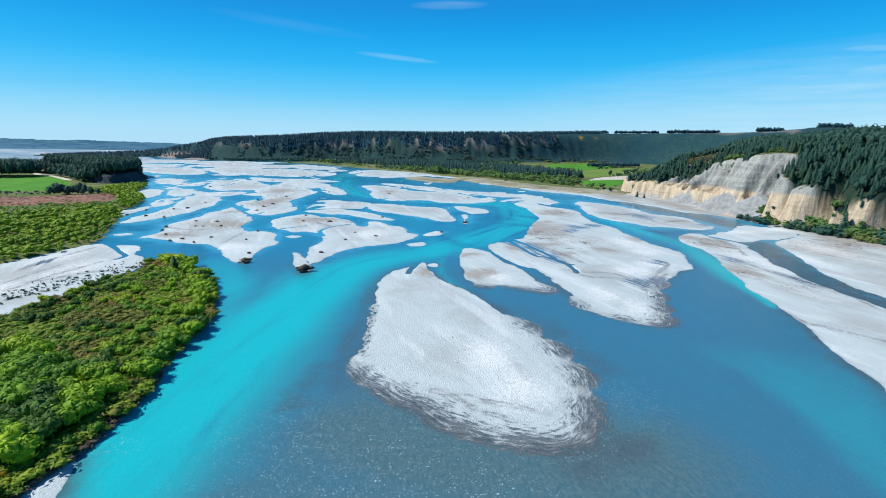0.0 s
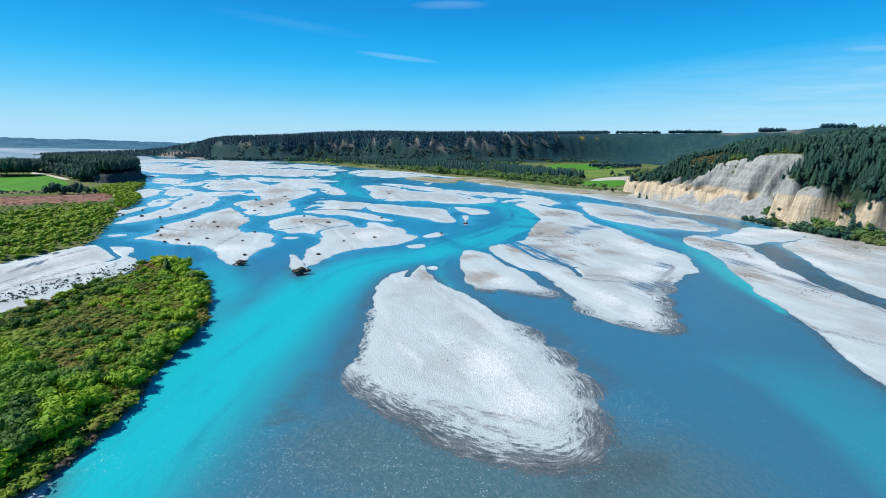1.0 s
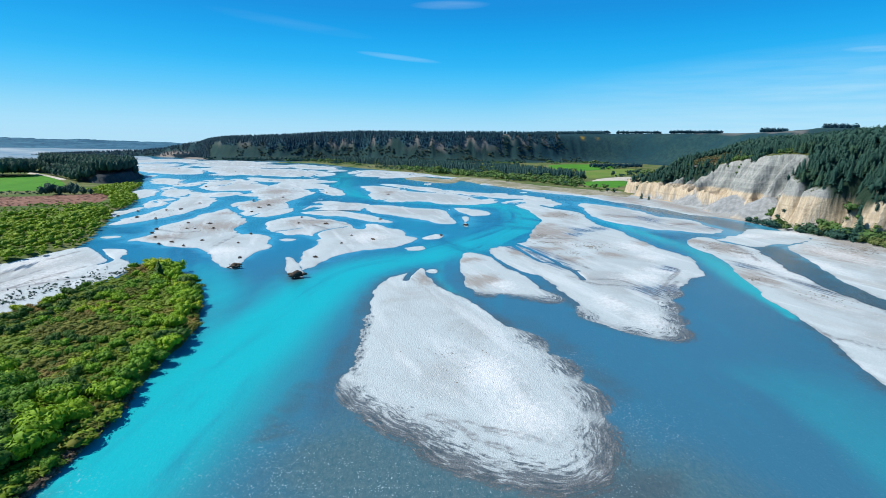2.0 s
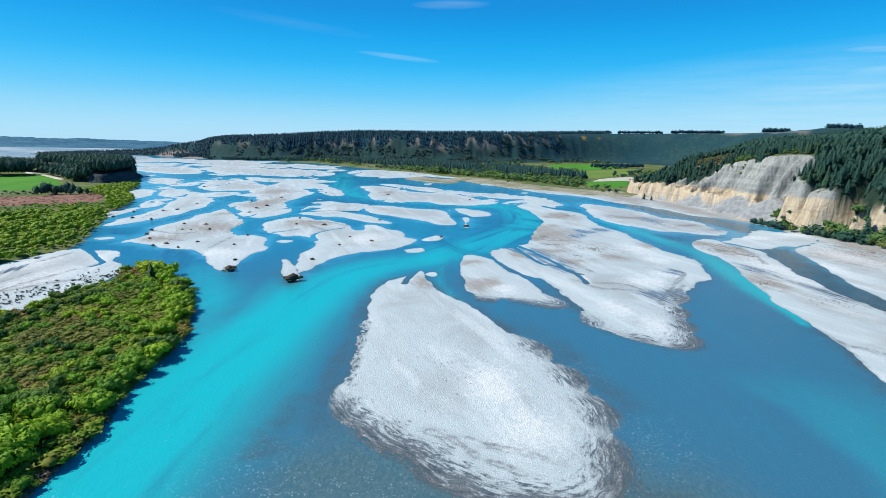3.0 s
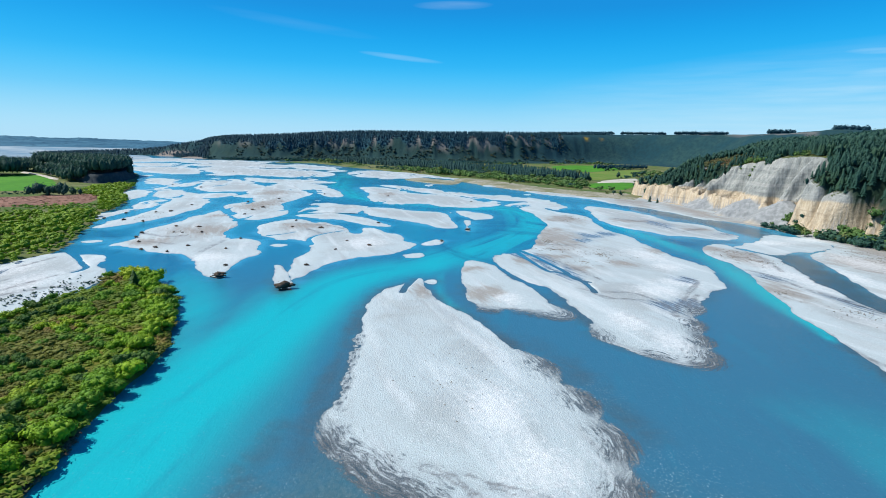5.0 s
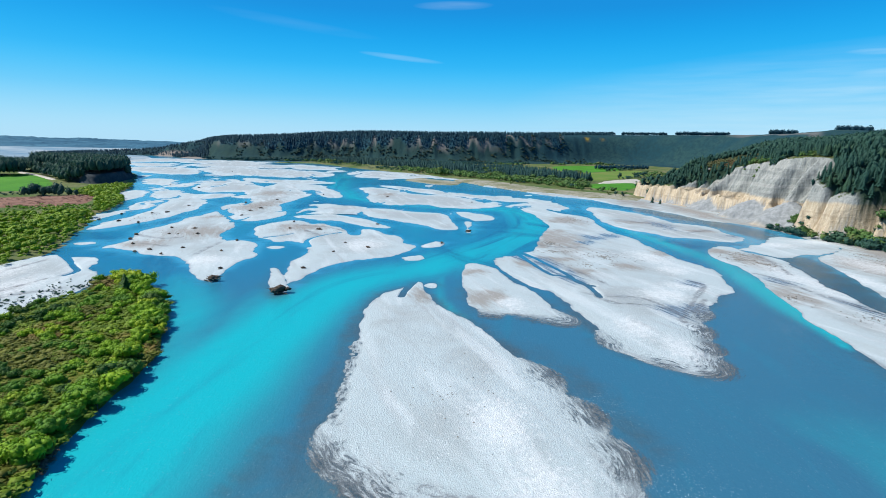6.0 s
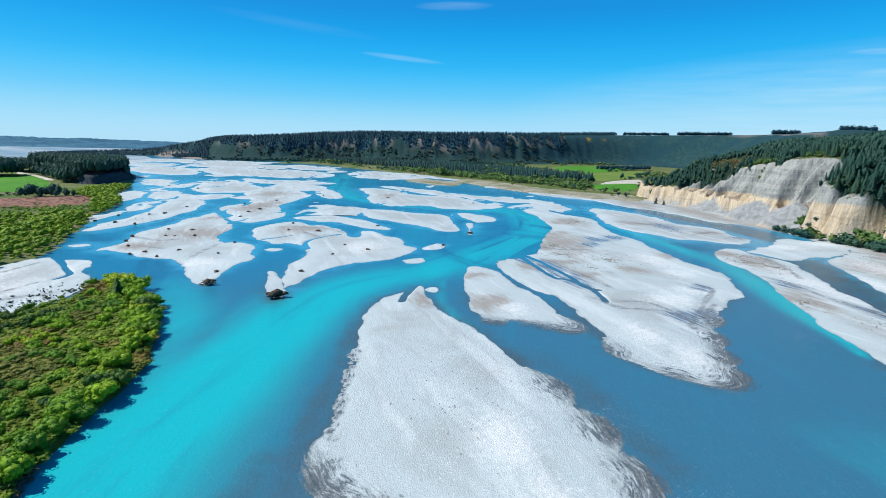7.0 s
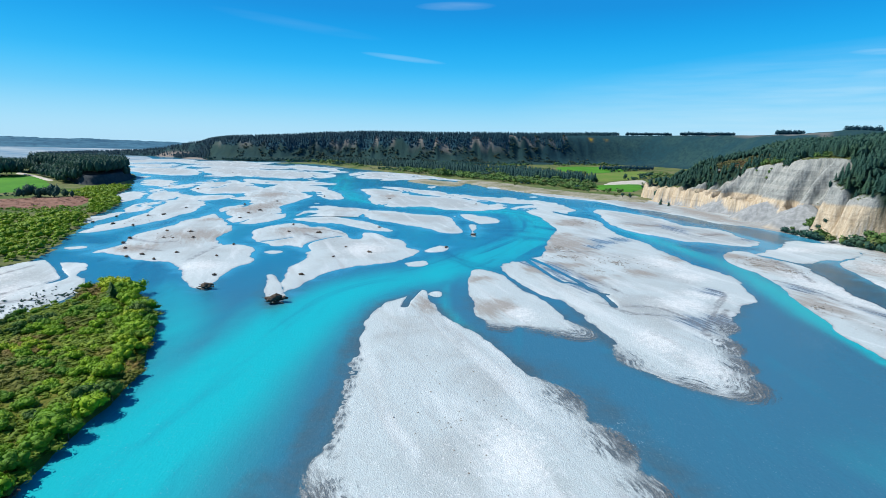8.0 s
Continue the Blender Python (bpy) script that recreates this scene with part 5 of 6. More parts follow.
    for name, sel, mat, label in (("low_scrub", pick > 0.12, broom_leaf, "low olive and rust brown scrub"), ("green_scrub", pick <= 0.12, olive_leaf, "low olive green scrub")):
        k = np.nonzero(sel)[0]
        stuff(name, low_bush, np.stack([x[k], y[k], np.full(len(k), 0.9), h[k] * 3.0, h[k]], -1), mat, label, "scrub", rng)


olive_leaf = plant_material("olive_scrub_leaves", (0.085, 0.15, 0.008), (0.235, 0.33, 0.014), (0.18, 0.165, 0.022), 0.22)
broom_leaf = plant_material("broom_leaves", (0.085, 0.105, 0.010), (0.19, 0.20, 0.018), (0.165, 0.12, 0.024), 0.28)
gorse_flower = plant_material("gorse_flowers", (0.25, 0.2, 0.01), (0.6, 0.38, 0.01), (0.5, 0.3, 0.01))
build_island_scrub()
stuff("gorse", low_bush, [(-92 + rng.normal(0, 3.6), 92 + rng.normal(0, 4), 1.0, 2.8, 2.3) for _ in range(34)], gorse_flower, "yellow flowering gorse at the water's edge", "gorse", rng)
solo = plant("conifer", near_pine[0], dense_leaf, 13.0, 9.5, "single dark conifer among the bank shrubs", "conifer", "", 0.9, rng)
solo.location = (-137, 264, 0.8)

# tufts on the gravel beside the scrub
tt = rng.random(300)
tx, ty = -196 + 42 * tt - np.abs(rng.normal(0, 9, 300)), 184 + 98 * tt + np.abs(rng.normal(0, 5, 300))
stuff("tufts", tiny_bush, np.stack([tx, ty, tx * 0 + 0.4, 0.6 + 1.9 * rng.random(300) ** 2, 0.4 + 1.0 * rng.random(300) ** 2], -1), pine_leaf,
      "small dark tufts on pale gravel", "tufts", rng)

# willows of the further bank
WILLOWS = [(-296, 186), (-254, 250), (-242, 284), (-233, 310), (-230, 343), (-246, 381), (-262, 420), (-285, 465), (-316, 506), (-364, 492), (-385, 451), (-440, 420), (-420, 340)]
WILLOWS_FAR = [(-412, 636), (-440, 668), (-448, 731), (-416, 748), (-381, 658), (-331, 588), (-306, 520), (-308, 506), (-376, 607)]
x, y, d = scatter(rng, WILLOWS, 5.7)
h = rng.uniform(3.0, 5.4, len(x)) * (1 + 0.85 * fbm(x / 11, y / 11, 3, 45)) * (0.6 + 0.4 * step(d, 0, 9))
stuff("willow_thicket", clump_bush, np.stack([x, y, x * 0 + 1.1, h * 1.75, h * 1.05], -1), thicket_leaf, "dense bright green willow thicket on the flat bank", "willows", rng)
x, y, d = scatter(rng, WILLOWS_FAR, 5.5)
h = rng.uniform(3, 6, len(x))
stuff("willow_thicket", tiny_bush, np.stack([x, y, x * 0 + 1.5, h * 1.6, h], -1), thicket_leaf, "bright green willows beside the gravel", "willows", rng)
x, y, d = scatter(rng, [(-620, 500), (-376, 505), (-344, 450), (-394, 429), (-600, 420)], 6)
h = rng.uniform(1, 2.5, len(x))
x2, y2, _ = scatter(rng, [(-380, 512), (-405, 526), (-356, 548), (-312, 540), (-306, 510), (-330, 502)], 4.5)
x, y, h = np.append(x, x2), np.append(y, y2), np.append(h, rng.uniform(1, 3, len(x2)))
stuff("grey_scrub", dot_bush, np.stack([x, y, x * 0 + 1.5, h * 2, h], -1), shrub_leaf, "thin dark scrub on the flat", "scrub", rng)
x, y, d = scatter(rng, [(-760, 600), (-546, 628), (-430, 655), (-425, 640), (-500, 608), (-760, 580)], 8)
h = rng.uniform(1.5, 5, len(x))
stuff("hedge_scrub", dot_bush, np.stack([x, y, x * 0 + 1.5, h * 1.5, h], -1), pine_leaf, "dark hedge of scrub along the paddock", "hedge", rng)

flat_light = plant_material("flat_willow_leaves", (0.065, 0.155, 0.035), (0.16, 0.27, 0.055), (0.16, 0.21, 0.05))
flat_leaf = plant_material("flat_bush_leaves", (0.05, 0.115, 0.032), (0.12, 0.215, 0.05), (0.14, 0.165, 0.05))
clearing_leaf = plant_material("clearing_scrub_leaves", (0.07, 0.085, 0.03), (0.20, 0.19, 0.085), (0.15, 0.10, 0.05), 0.3)
red_leaf = plant_material("reddish_twigs", (0.19, 0.095, 0.065), (0.29, 0.155, 0.115), (0.22, 0.15, 0.09), 0.2, 0.1)
x, y, d = scatter(rng, [(-590, 584), (-497, 587), (-444, 602), (-401, 630), (-376, 607), (-358, 546), (-398, 523), (-482, 505), (-600, 505)], 5)
h = rng.uniform(0.5, 1.1, len(x))
stuff("red_scrub", dot_bush, np.stack([x, y, x * 0 + 2.4, h * 4.5, h], -1), red_leaf, "low reddish brown scrub covering a field", "scrub", rng)

# the pine block on its small terrace
PINE_TERRACE = [(-753, 1000), (-670, 930), (-560, 835), (-502, 775), (-472, 790), (-492, 870), (-545, 960), (-640, 1050), (-760, 1090)]
land("pine_terrace", PINE_TERRACE, dark_bank, 15, 4, 3, 0.5, "small grey terrace bank below dark pines", "river bank", 0.5)
x, y, d = scatter(rng, [(-860, 1000), (-700, 950), (-600, 855), (-550, 798), (-506, 777), (-477, 792), (-498, 880), (-556, 970), (-620, 1000), (-860, 1040)], 5.6)
h = rng.uniform(17, 23, len(x))
zz = np.where(inside_distance(x, y, smooth_line(PINE_TERRACE, 4)) > 3, 14.5, 4.0)
stuff("pine_block", block_pine, np.stack([x, y, zz, h * 0.68, h], -1), pine_leaf, "dark pine plantation above a small bank", "pines", rng)
line = smooth_line([(-690, 930), (-640, 882), (-590, 838), (-552, 800), (-530, 784)], 6, False)
x, y = (line + rng.normal(0, 3.0, line.shape)).T
h = rng.uniform(12, 19, len(x))
stuff("bank_pines", block_pine, np.stack([x, y, x * 0 + 1.8, h * 0.95, h], -1), pine_leaf, "dark pines along the foot of a small bank", "pines", rng)
x, y, d = scatter(rng, [(-1000, 800), (-800, 825), (-712, 847), (-680, 880), (-740, 930), (-1000, 880)], 7.0)
h = rng.uniform(22, 29, len(x))
stuff("pine_block", block_pine, np.stack([x, y, x * 0 + 1.5, h * 0.62, h], -1), pine_leaf, "dark pine plantation behind the green paddock", "pines", rng)
x, y = (np.array([(-440, 618)]) + rng.normal(0, 1, (26, 2)) * (13, 6)).T
h = rng.uniform(8, 16, len(x))
stuff("tree_clump", block_pine, np.stack([x, y, x * 0 + 1.2, h, h], -1), pine_leaf, "clump of dark conifers beside the paddock", "trees", rng)
pines = [plant("pine_tree", near_pine[5 + i], pine_leaf, 15, 16, "dark green spreading tree on the flat", "tree", "single trees on the flats", 0.5, rng) for i in range(3)]
strew(pines, [(-438, 616, -0.4, 0.9), (-446, 622, -0.2, 0.7), (-422, 632, -0.2, 0.75), (-520, 703, 0.8, 0.5), (-512, 700, 0.8, 0.45), (-470, 640, 0.8, 0.5), (400, 1040, 2, 0.9), (300, 937, 2, 0.9),
               (306, 940, 2, 0.8), (272, 703, 2, 0.5), (266, 712, 2, 0.45)], rng)


# pines on the hill above the cliff
def build_hill_pines():
    gx, gy = np.meshgrid(np.arange(295, 600, 4.2), np.arange(250, 830, 4.2))
    x, y = (gx + rng.uniform(-3, 3, gx.shape)).ravel(), (gy + rng.uniform(-3, 3, gy.shape)).ravel()
    h, s, scree, _ = terrace_height(x, y)
    ok = (hill_wooded(x, y, s, h) > 0) & (s < 165) & (rng.random(len(x)) < 0.93)
    ok &= clearing(x, y) < 1.15 * rng.random(len(x))
    x, y, h, s = x[ok], y[ok], h[ok], s[ok]
    size = rng.uniform(10, 16, len(x)) * (0.75 + 0.25 * step(-y, -560, -470))
    size = np.where((s < 26) & (y < 480), size * 0.7, size)
    order = np.argsort(np.hypot(x, y))
    models = [plant("pine_tree", near_pine[i], pine_leaf, 0.95, 1.0, "dark green pine tree on the steep terrace side", "pine tree", "pines above the river cliff", 0.9, rng) for i in range(6)]
    strew(models, [(x[i], y[i], h[i] - 0.6, size[i]) for i in order[:300]], rng)
    k = order[300:]
    back = k[(s[k] > 95) | (y[k] > 690)]
    k = k[(s[k] <= 95) & (y[k] <= 690)]
    stuff("hill_pines", speck_pine, np.stack([x[back], y[back], h[back] - 0.6, size[back] * 0.85, size[back]], -1), pine_leaf, "dark pine forest along the top of the hill", "pines", rng)
    stuff("hill_pines", hill_pine, np.stack([x[k], y[k], h[k] - 0.6, size[k] * 0.95, size[k]], -1), pine_leaf, "dark pine forest on the hill above the cliff", "pines", rng)
    gx, gy = rng.uniform(295, 440, 8200), rng.uniform(290, 800, 8200)
    h, s, _, _ = terrace_height(gx, gy)
    ok = (((gy < 470) & (s > -9) & (s < 32) & (h < 14) & (fbm(gx / 14, gy / 20, 3, 53) > -0.40 + 0.012 * s + 0.3 * (gy > 425))) | ((gy > 480) & (s > 56) & (s < 78) & (fbm(gx / 20, gy / 20, 3, 53) > 0.0)) | ((gy < 470) & (h > 3) & (h < 24) & (s > 0) & (s < 40) & (fbm(gx / 10, gy / 10, 3, 55) > 0.10)))
    size = rng.uniform(2, 5, ok.sum()) + 5.5 * (gy[ok] < 440) * rng.random(ok.sum()) ** 2
    put = np.stack([gx[ok], gy[ok], h[ok].clip(0.5, 99) - 0.4, size * 1.3, size], -1)
    dark = fbm(put[:, 0] / 9, put[:, 1] / 14, 3, 54) > 0.08
    tall = [plant("conifer", near_pine[i], pine_leaf, 1.25, 1.0, "broad dark conifer at the foot of the cliff", "conifer", "conifers at the foot of the cliff", 0.9, rng) for i in (1, 3)]
    strew(tall, [(345, 381, 0.6, 20), (353, 374, 0.6, 13), (360, 352, 0.8, 14), (343, 396, 0.6, 9), (285, 640, 0.8, 9), (290, 630, 0.8, 7)], rng)
    x, y = rng.uniform(325, 400, 1500), rng.uniform(570, 725, 1500)
    h, s, _, _ = terrace_height(x, y)
    ok = (clearing(x, y) > 0.3) & (hill_wooded(x, y, s, h) > 8)
    size = rng.uniform(1.4, 3.6, ok.sum())
    stuff("clearing_scrub", tiny_bush, np.stack([x[ok], y[ok], h[ok] - 0.3, size * 1.5, size], -1), clearing_leaf, "olive brown scrub in a clearing of the pines", "scrub", rng)
    stuff("cliff_scrub", tiny_bush, put[~dark], flat_leaf, "green scrub clinging to the foot of the cliff", "scrub", rng)
    stuff("cliff_scrub", tiny_bush, put[dark], pine_leaf, "dark trees and scrub at the foot of the cliff", "scrub", rng)


build_hill_pines()


# forest along the far terrace, woods and hedges of the flat
def build_far_woods():
    gx, gy = np.meshgrid(np.arange(-1300, 720, 6.1), np.arange(1600, 2300, 6.1))
    x, y = (gx + rng.uniform(-3, 3, gx.shape)).ravel(), (gy + rng.uniform(-3, 3, gy.shape)).ravel()
    h, s, _, _ = terrace_height(x, y)
    ok = (s > forest_edge(x, y)) & (s < 190) & (x < 470 + rng.normal(0, 12, len(x)))
    ok |= (s > 150 - 12 * fbm(x / 60, y / 60, 2, 69)) & (s < 205) & (x >= 460) & (x < 690 + rng.normal(0, 12, len(x)))
    ok |= (x < -735 + 25 * fbm(x / 30, y / 30, 3, 60)) & (s > 3) & (s < 150)
    ok &= ((x + 775) / 55) ** 2 + ((s - 5) / 26) ** 2 > 0.6 + 0.5 * rng.random(len(x))
    x, y, h = x[ok], y[ok], h[ok]
    size = rng.uniform(7.4, 11.6, len(x))
    stuff("terrace_forest", cone_pine, np.stack([x, y, h - 0.1 * size, size * 1.25, size * 1.25], -1), far_haze_leaf, "dark pine forest along the far terrace", "pines", rng)
    x, y = rng.uniform(-640, 560, 7000), rng.uniform(1560, 2000, 7000)
    h, s, _, _ = terrace_height(x, y)
    ok = (s > 8) & (s < np.minimum(forest_edge(x, y), 160)) & (fbm(x / 45, y / 30, 4, 70) > -0.05) & (np.hypot(x - 588, y - 1850) > 24) & (np.hypot(x - 640, y - 1846) > 16)
    size = rng.uniform(2.5, 7, ok.sum())
    stuff("scarp_scrub", dot_bush, np.stack([x[ok], y[ok], h[ok] - 0.5, size * 2.0, size], -1), scarp_leaf, "dark scrub dotted over the terrace face", "scrub", rng)
    x, y = rng.uniform(-720, 330, 5200), rng.uniform(1560, 1760, 5200)
    h, s, _, _ = terrace_height(x, y)
    near = -30 + 16 * fbm(x / 90, y / 400, 2, 78)
    ok = (s > near) & (s < 16 + 14 * fbm(x / 40, y / 40, 3, 79)) & (fbm(x / 55, y / 20, 3, 80) > -0.12 - 0.2 * (x > -300))
    size = rng.uniform(4, 10, ok.sum())
    stuff("foot_woods", dot_bush, np.stack([x[ok], y[ok], np.maximum(h[ok], 1.0), size * 1.4, size], -1), wood_haze_leaf, "dark woods along the foot of the far terrace", "woods", rng)
    rows = []
    for a, b, n, tall in (((616, 2010), (748, 2010), 22, 15), ((736, 1900), (921, 1925), 30, 13), ((942, 1900), (1147, 1905), 36, 15), ((1025, 1500), (1091, 1480), 18, 15), ((932, 1150), (996, 1130), 16, 17)):
        for i in range(n * 3):
            t = i / (n * 3)
            rows.append((a[0] + (b[0] - a[0]) * t + rng.normal(0, 2), a[1] + (b[1] - a[1]) * t + rng.normal(0, 2), tall * rng.uniform(0.8, 1.2)))
    r = np.array(rows)
    stuff("shelter_belt", far_pine, np.stack([r[:, 0], r[:, 1], ground_at(r[:, 0], r[:, 1]) - 0.2 * r[:, 2], r[:, 2] * 0.9, r[:, 2]], -1), far_haze_leaf, "dark shelter belts on the terrace edge", "hedge", rng)
    x, y, d = scatter(rng, [(-365, 1677), (-17, 1294), (143, 1134), (244, 1004), (283, 945), (335, 1060), (226, 1290), (15, 1500), (-318, 1760)], 7.5)
    m = fbm(x / 70, y / 70, 3, 63) > -0.25
    x, y = x[m], y[m]
    size = rng.uniform(8, 16, len(x))
    stuff("flat_woods", cone_pine, np.stack([x, y, x * 0 + 1.0, size * 1.3, size * 1.15], -1), wood_haze_leaf, "dark pine woods on the river flat", "pines", rng)
    x, y, d = scatter(rng, [(-60, 1180), (-15, 1110), (113, 975), (203, 864), (240, 800), (280, 870), (213, 985), (114, 1119), (0, 1220)], 9)
    m = fbm(x / 40, y / 40, 3, 64) > -0.3
    x, y = x[m], y[m]
    size = rng.uniform(4, 10, len(x)) * (1 + 0.6 * fbm(x / 30, y / 30, 2, 65))
    put = np.stack([x, y, x * 0 + 1.8, size * 1.5, size], -1)
    pick = rng.random(len(put)) < 0.4
    stuff("flat_willows", tiny_bush, put[pick], flat_light, "bright willows on the grassy flat", "willows", rng)
    stuff("flat_shrubs", tiny_bush, put[~pick], flat_leaf, "dull green shrubs on the grassy flat", "shrubs", rng)
    x, y, d = scatter(rng, [(480, 1375), (610, 1400), (620, 1430), (480, 1400)], 7)
    stuff("hedge", far_pine, np.stack([x, y, x * 0 + 2, x * 0 + 10, 11 + 3 * rng.random(len(x))], -1), far_haze_leaf, "clipped dark hedge between green fields", "hedge", rng)
    x, y = rng.uniform(-1400, -780, 4200), rng.uniform(1780, 2060, 4200)
    h, d = spit_height(x, y)
    ok = (d < 66) & (fbm(x / 30, y / 30, 3, 75) > -0.5)
    size = rng.uniform(4, 8.5, ok.sum())
    stuff("spit_woods", cone_pine, np.stack([x[ok], y[ok], h[ok] - 0.5, size * 1.4, size * 1.15], -1), far_haze_leaf, "dark woods on a low ridge far down the river", "woods", rng)


build_far_woods()
x, y, d = scatter(rng, MIDLAND, 13)
m = (fbm(x / 60, y / 60, 4, 66) > 0.12) & (d > 6) & (y < 1750) & (np.abs(x) < 620)
for loop in ([(387, 1526), (555, 1597), (560, 1420), (468, 1299), (372, 1234), (346, 1331)], [(311, 1010), (372, 1189), (575, 1372), (520, 1187), (380, 1020), (330, 990)],
             [(293, 896), (440, 1043), (385, 925), (320, 796), (271, 813)]):
    m &= inside_distance(x, y, smooth_line(loop, 4)) < 3
m &= terrace_height(x, y)[1] < 0
x, y = x[m], y[m]
h = rng.uniform(2, 9, len(x)) * (1 + 0.7 * fbm(x / 25, y / 25, 2, 68))
dark = fbm(x / 90, y / 90, 3, 67) > 0.1
for sel, leaf, words in ((dark, pine_leaf, "dark bushes on the grassy river flat"), (~dark, flat_leaf, "green bushes on the grassy river flat")):
    stuff("flat_bushes", dot_bush, np.stack([x, y, x * 0 + 1.8, h * 1.7, h], -1)[sel], leaf, words, "bushes", rng)


# hills beyond the river plain
def hill_height(gx, gy):
    inner = -(gx + 1020 + (gy - 2700) * 0.45)
    rise = step(inner + 220 * fbm(gx / 420, gy / 420, 3, 71), 0, 520) * step(gy, 2720, 3050)
    ridge = 1 - np.abs(fbm(gx / 330, gy / 210, 4, 72)) * 2.2
    return (9 + 30 * step(-gx, 1900, 3300) * step(gy, 2800, 3500)) * rise * (0.35 + 0.75 * ridge) + 10 * fbm(gx / 120, gy / 90, 4, 73) * rise - 3


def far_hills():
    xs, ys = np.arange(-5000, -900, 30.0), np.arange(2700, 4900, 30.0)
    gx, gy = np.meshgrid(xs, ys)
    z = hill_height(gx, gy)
    tagged(new("far_hills", grid_mesh("far_hills", xs, ys, z, z > -2.5, hazy_hill)), "low wooded hills beyond the river plain, tinted blue for haze", "hills", kind="structure")


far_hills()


# ---- driftwood ----
def on_bars(x, y):
    """Distance inside the nearest gravel bar, negative on water."""
    best = np.full(x.shape, -1e9)
    for loop in BAR_LINES:
        lo, hi = loop.min(0) - 30, loop.max(0) + 30
        m = (x > lo[0]) & (x < hi[0]) & (y > lo[1]) & (y < hi[1])
        if m.any():
            best[m] = np.maximum(best[m], inside_distance(x[m], y[m], loop))
    return best


def ashore(x, y):
    """The place itself, or the nearest spot on a bar if it lies in the water."""
    if on_bars(np.array([float(x)]), np.array([float(y)]))[0] > 0:
        return x, y
    _, loop, i = min((float(np.hypot(loop[:, 0] - x, loop[:, 1] - y).min()), n, int(np.hypot(loop[:, 0] - x, loop[:, 1] - y).argmin())) for n, loop in enumerate(BAR_LINES))
    edge = BAR_LINES[loop][i]
    inward = BAR_LINES[loop].mean(0) - edge
    return edge + inward / np.linalg.norm(inward) * 2.5


def build_snags():
    logs = []
    for _ in range(8):
        v, f = stem_shape(rng.uniform(0.4, 0.75), rng.uniform(0.045, 0.085), 0.1, 6, 0, rng)
        logs.append(fast_mesh("log", v, f, wood_grey))
    wads = []
    for _ in range(4):
        v, f = bush_shape(rng, 5, 25, 0.13, 5, 7)
        wads.append(fast_mesh("root_mass", v * (1.15, 0.72, 0.46), f, wood_grey))
    spots = [(-107, 287, 6.4), (-67, 268, 7.8)]
    spots += [(x, y, 3.0) for x, y in ((-158, 361), (-197, 372), (-176, 355), (-182, 349), (-208, 388), (-163, 344), (-130, 354), (-215, 404), (-191, 408), (-202, 434), (-133, 388),
                                       (-171, 410), (-183, 432), (-184, 407), (-113, 311), (-67, 313), (-55, 384), (-37, 369), (-58, 355), (-114, 470), (-109, 437))]
    spots += [(x, y, 3.5) for x, y in ((-40, 463), (-84, 434), (-48, 671), (20, 392), (37, 428), (57, 628), (-133, 685), (-176, 626), (-172, 503), (-174, 531), (-170, 551), (-280, 499),
                                       (-280, 468), (-261, 462), (-241, 456), (-258, 508), (-248, 516), (-250, 564), (-222, 594), (-324, 750), (-381, 783), (-564, 1162), (-408, 1087), (-397, 1261))]
    for i, (x, y, size) in enumerate(spots):
        big = size > 5.1
        x, y = ashore(x, y)
        ob = tagged(new("driftwood"), "big dark brown log jam at the tip of a gravel bar" if big else "dark weathered driftwood pile lying on gravel", "driftwood", "driftwood on the bars")
        ob.matrix_basis = Matrix.Translation((x, y, 0.1)) @ Matrix.Rotation(rng.uniform(0, 6.28), 4, "Z") @ Matrix.Scale(size * rng.uniform(0.85, 1.3), 4)
        for j in range(12 if big else 5):
            p = part("log", logs[int(rng.integers(0, 8))], ob)
            p.matrix_basis = (Matrix.Translation((rng.normal(-0.2 + 0.4 * (j % 2), 0.15), rng.normal(0, 0.12), rng.uniform(0.02, 0.2))) @ Matrix.Rotation(rng.normal(0, 0.4) + 3.14 * (j % 2), 4, "Z")
                              @ Matrix.Rotation(rng.uniform(1.5, 1.64), 4, "Y") @ Matrix.Scale(0.68 if big else 1.0, 4))
        part("root_mass", wads[i % 4], ob)


build_snags()


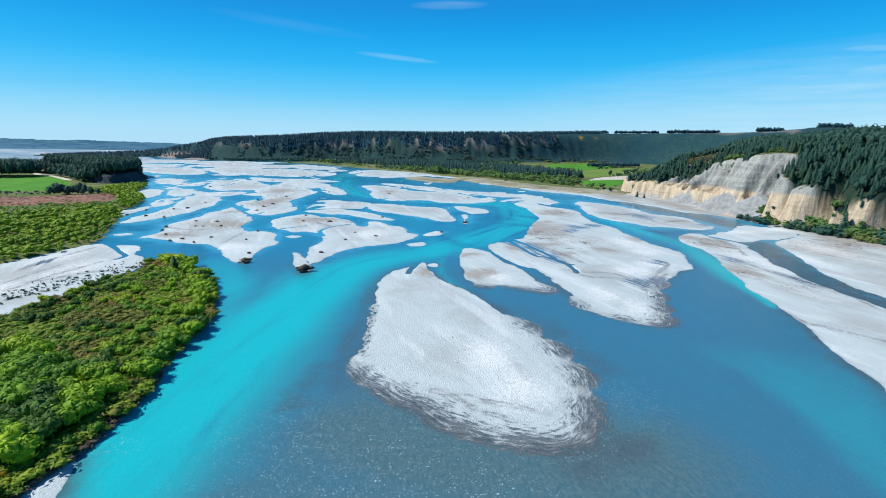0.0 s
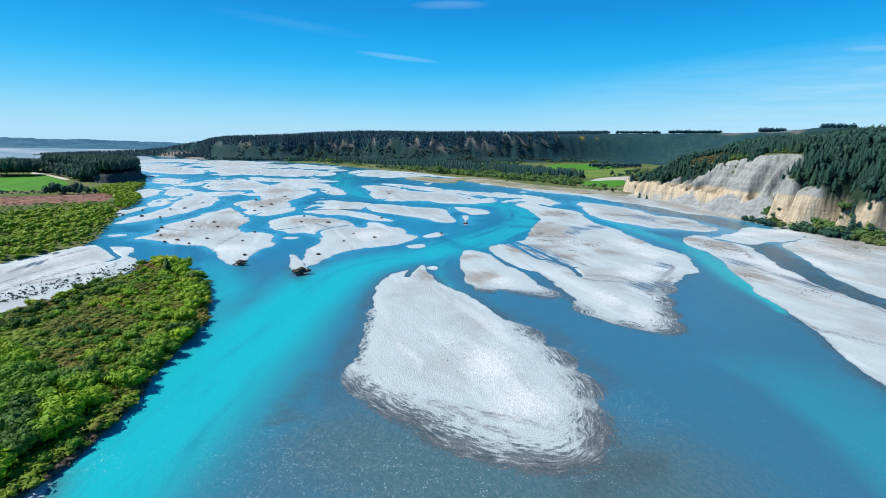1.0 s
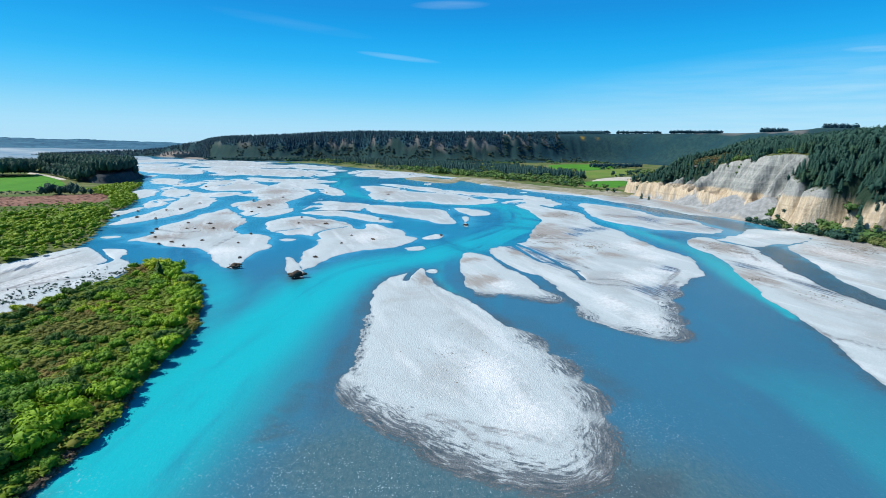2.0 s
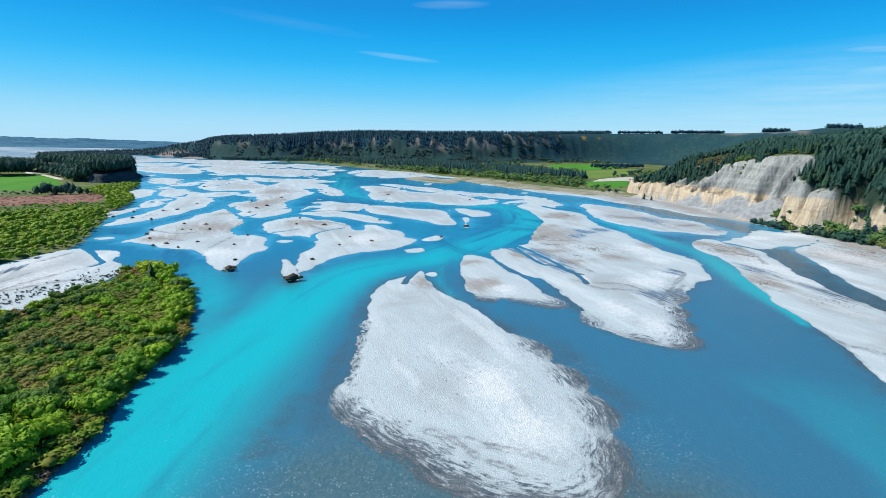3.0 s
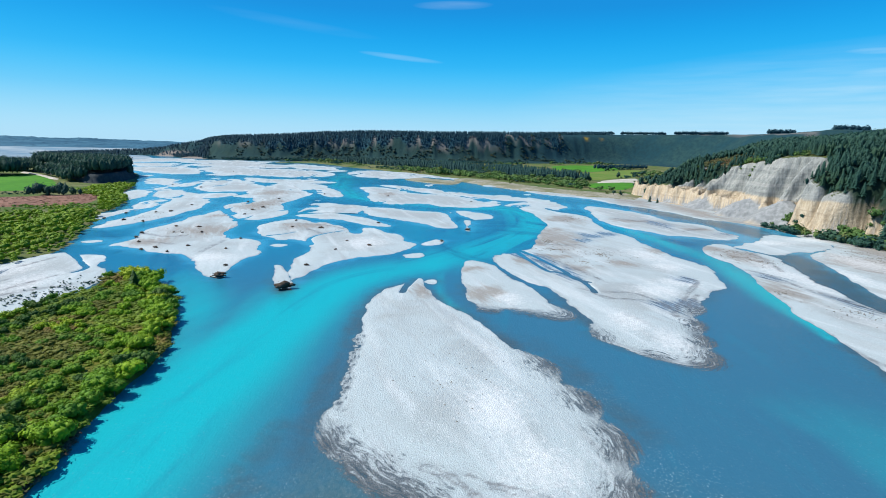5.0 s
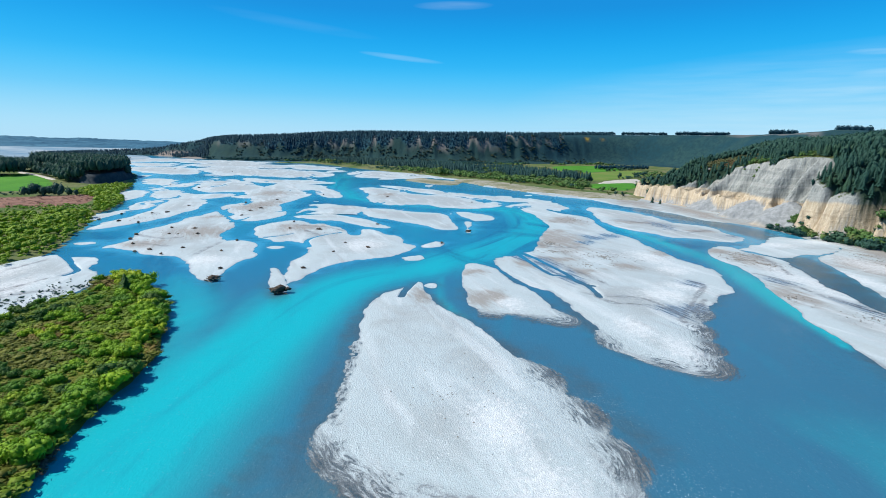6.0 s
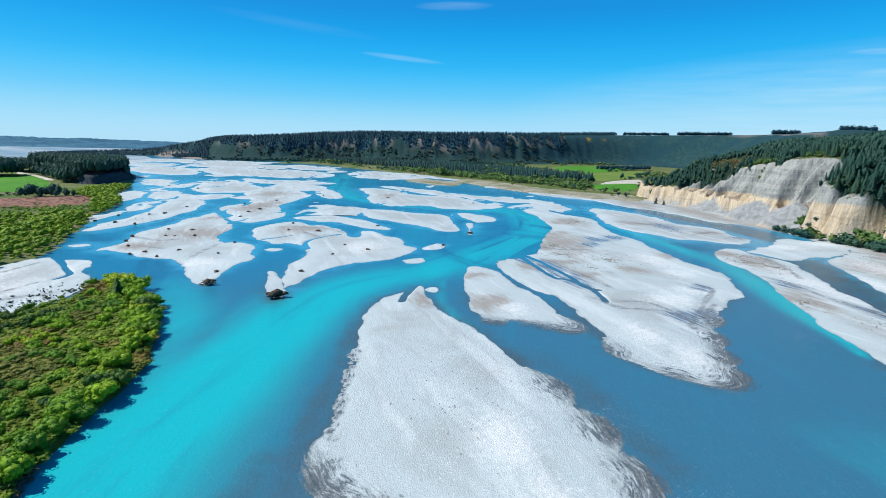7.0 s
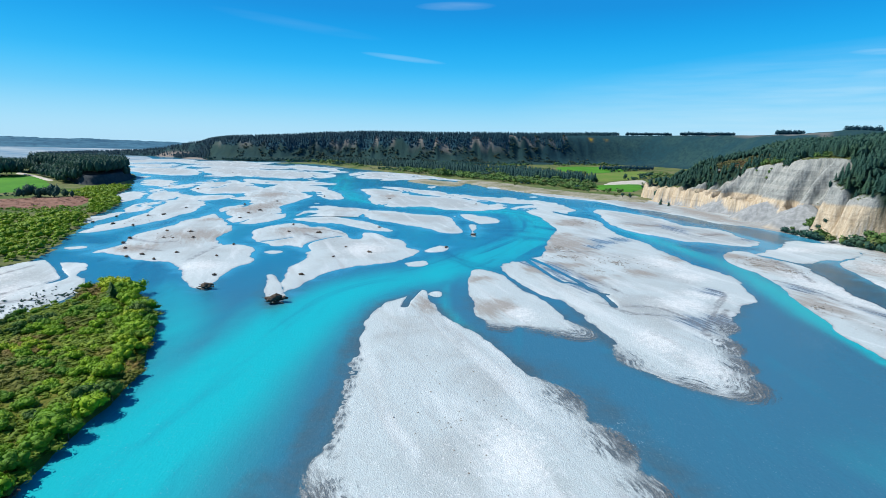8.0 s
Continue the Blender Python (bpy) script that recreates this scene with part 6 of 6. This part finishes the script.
# ---- stones and tufts strewn over the bars ----
def stone_shape(rng):
    v = np.array([(0.5, 0, 0.1), (0.15, 0.45, 0.1), (-0.4, 0.3, 0.1), (-0.45, -0.25, 0.1), (0.1, -0.5, 0.1), (0.2, 0.1, 0.42), (-0.2, 0.05, 0.4), (0, -0.2, 0.36)])
    f = [(0, 1, 5, 5), (1, 2, 6, 5), (2, 3, 6, 6), (3, 4, 7, 6), (4, 0, 5, 7), (5, 6, 7, 7)]
    tri = [t for q in f for t in ((q[0], q[1], q[2]), (q[0], q[2], q[3])) if len(set(t)) == 3]
    return v * rng.uniform(0.8, 1.2, v.shape), np.array(tri)


def build_stones():
    shapes = [stone_shape(rng) for _ in range(6)]
    rows = []
    for x, y, rx, ry, n, big in STONY:
        a, r = rng.uniform(0, 6.28, n), np.abs(rng.normal(0, 0.7, n))
        size = rng.uniform(0.4, 1.0, n) ** 2 * big + 0.25
        rows.append(np.stack([x + np.cos(a) * r * rx, y + np.sin(a) * r * ry, a * 0 + 0.38, size * 1.4, size], -1))
    p = np.vstack(rows)
    p[:, 3:] *= 0.55
    stuff("stones", shapes, p[on_bars(p[:, 0], p[:, 1]) > 2.0], stone_mat, "scattered grey and brown stones on gravel", "stones", rng)


stone_mat = ground_material("dark_stone", (0.17, 0.155, 0.13), (0.28, 0.26, 0.23), (0.11, 0.10, 0.08), 0.3)
STONY = [(92, 389, 9, 22, 90, 1.6), (91, 363, 14, 8, 70, 1.5), (120, 349, 16, 16, 160, 1.3), (102, 328, 14, 12, 80, 1.2), (145, 502, 16, 20, 90, 1.8),
         (208, 346, 12, 10, 120, 1.3), (219, 333, 12, 10, 120, 1.3), (182, 266, 10, 10, 90, 1.1), (315, 342, 22, 12, 220, 1.6), (310, 362, 14, 8, 70, 1.4)]
STONY += [(11, 171, 22, 40, 60, 0.5), (200, 236, 14, 12, 120, 1.0), (218, 360, 12, 12, 70, 1.5), (-188, 411, 30, 25, 70, 1.3), (-66, 419, 22, 20, 60, 1.2),
          (-194, 255, 30, 18, 80, 0.9), (-128, 616, 60, 50, 60, 2.2), (-180, 563, 25, 40, 60, 2.0), (-250, 483, 40, 30, 60, 1.8)]  # x, y, reach in x and y, how many, size
build_stones()
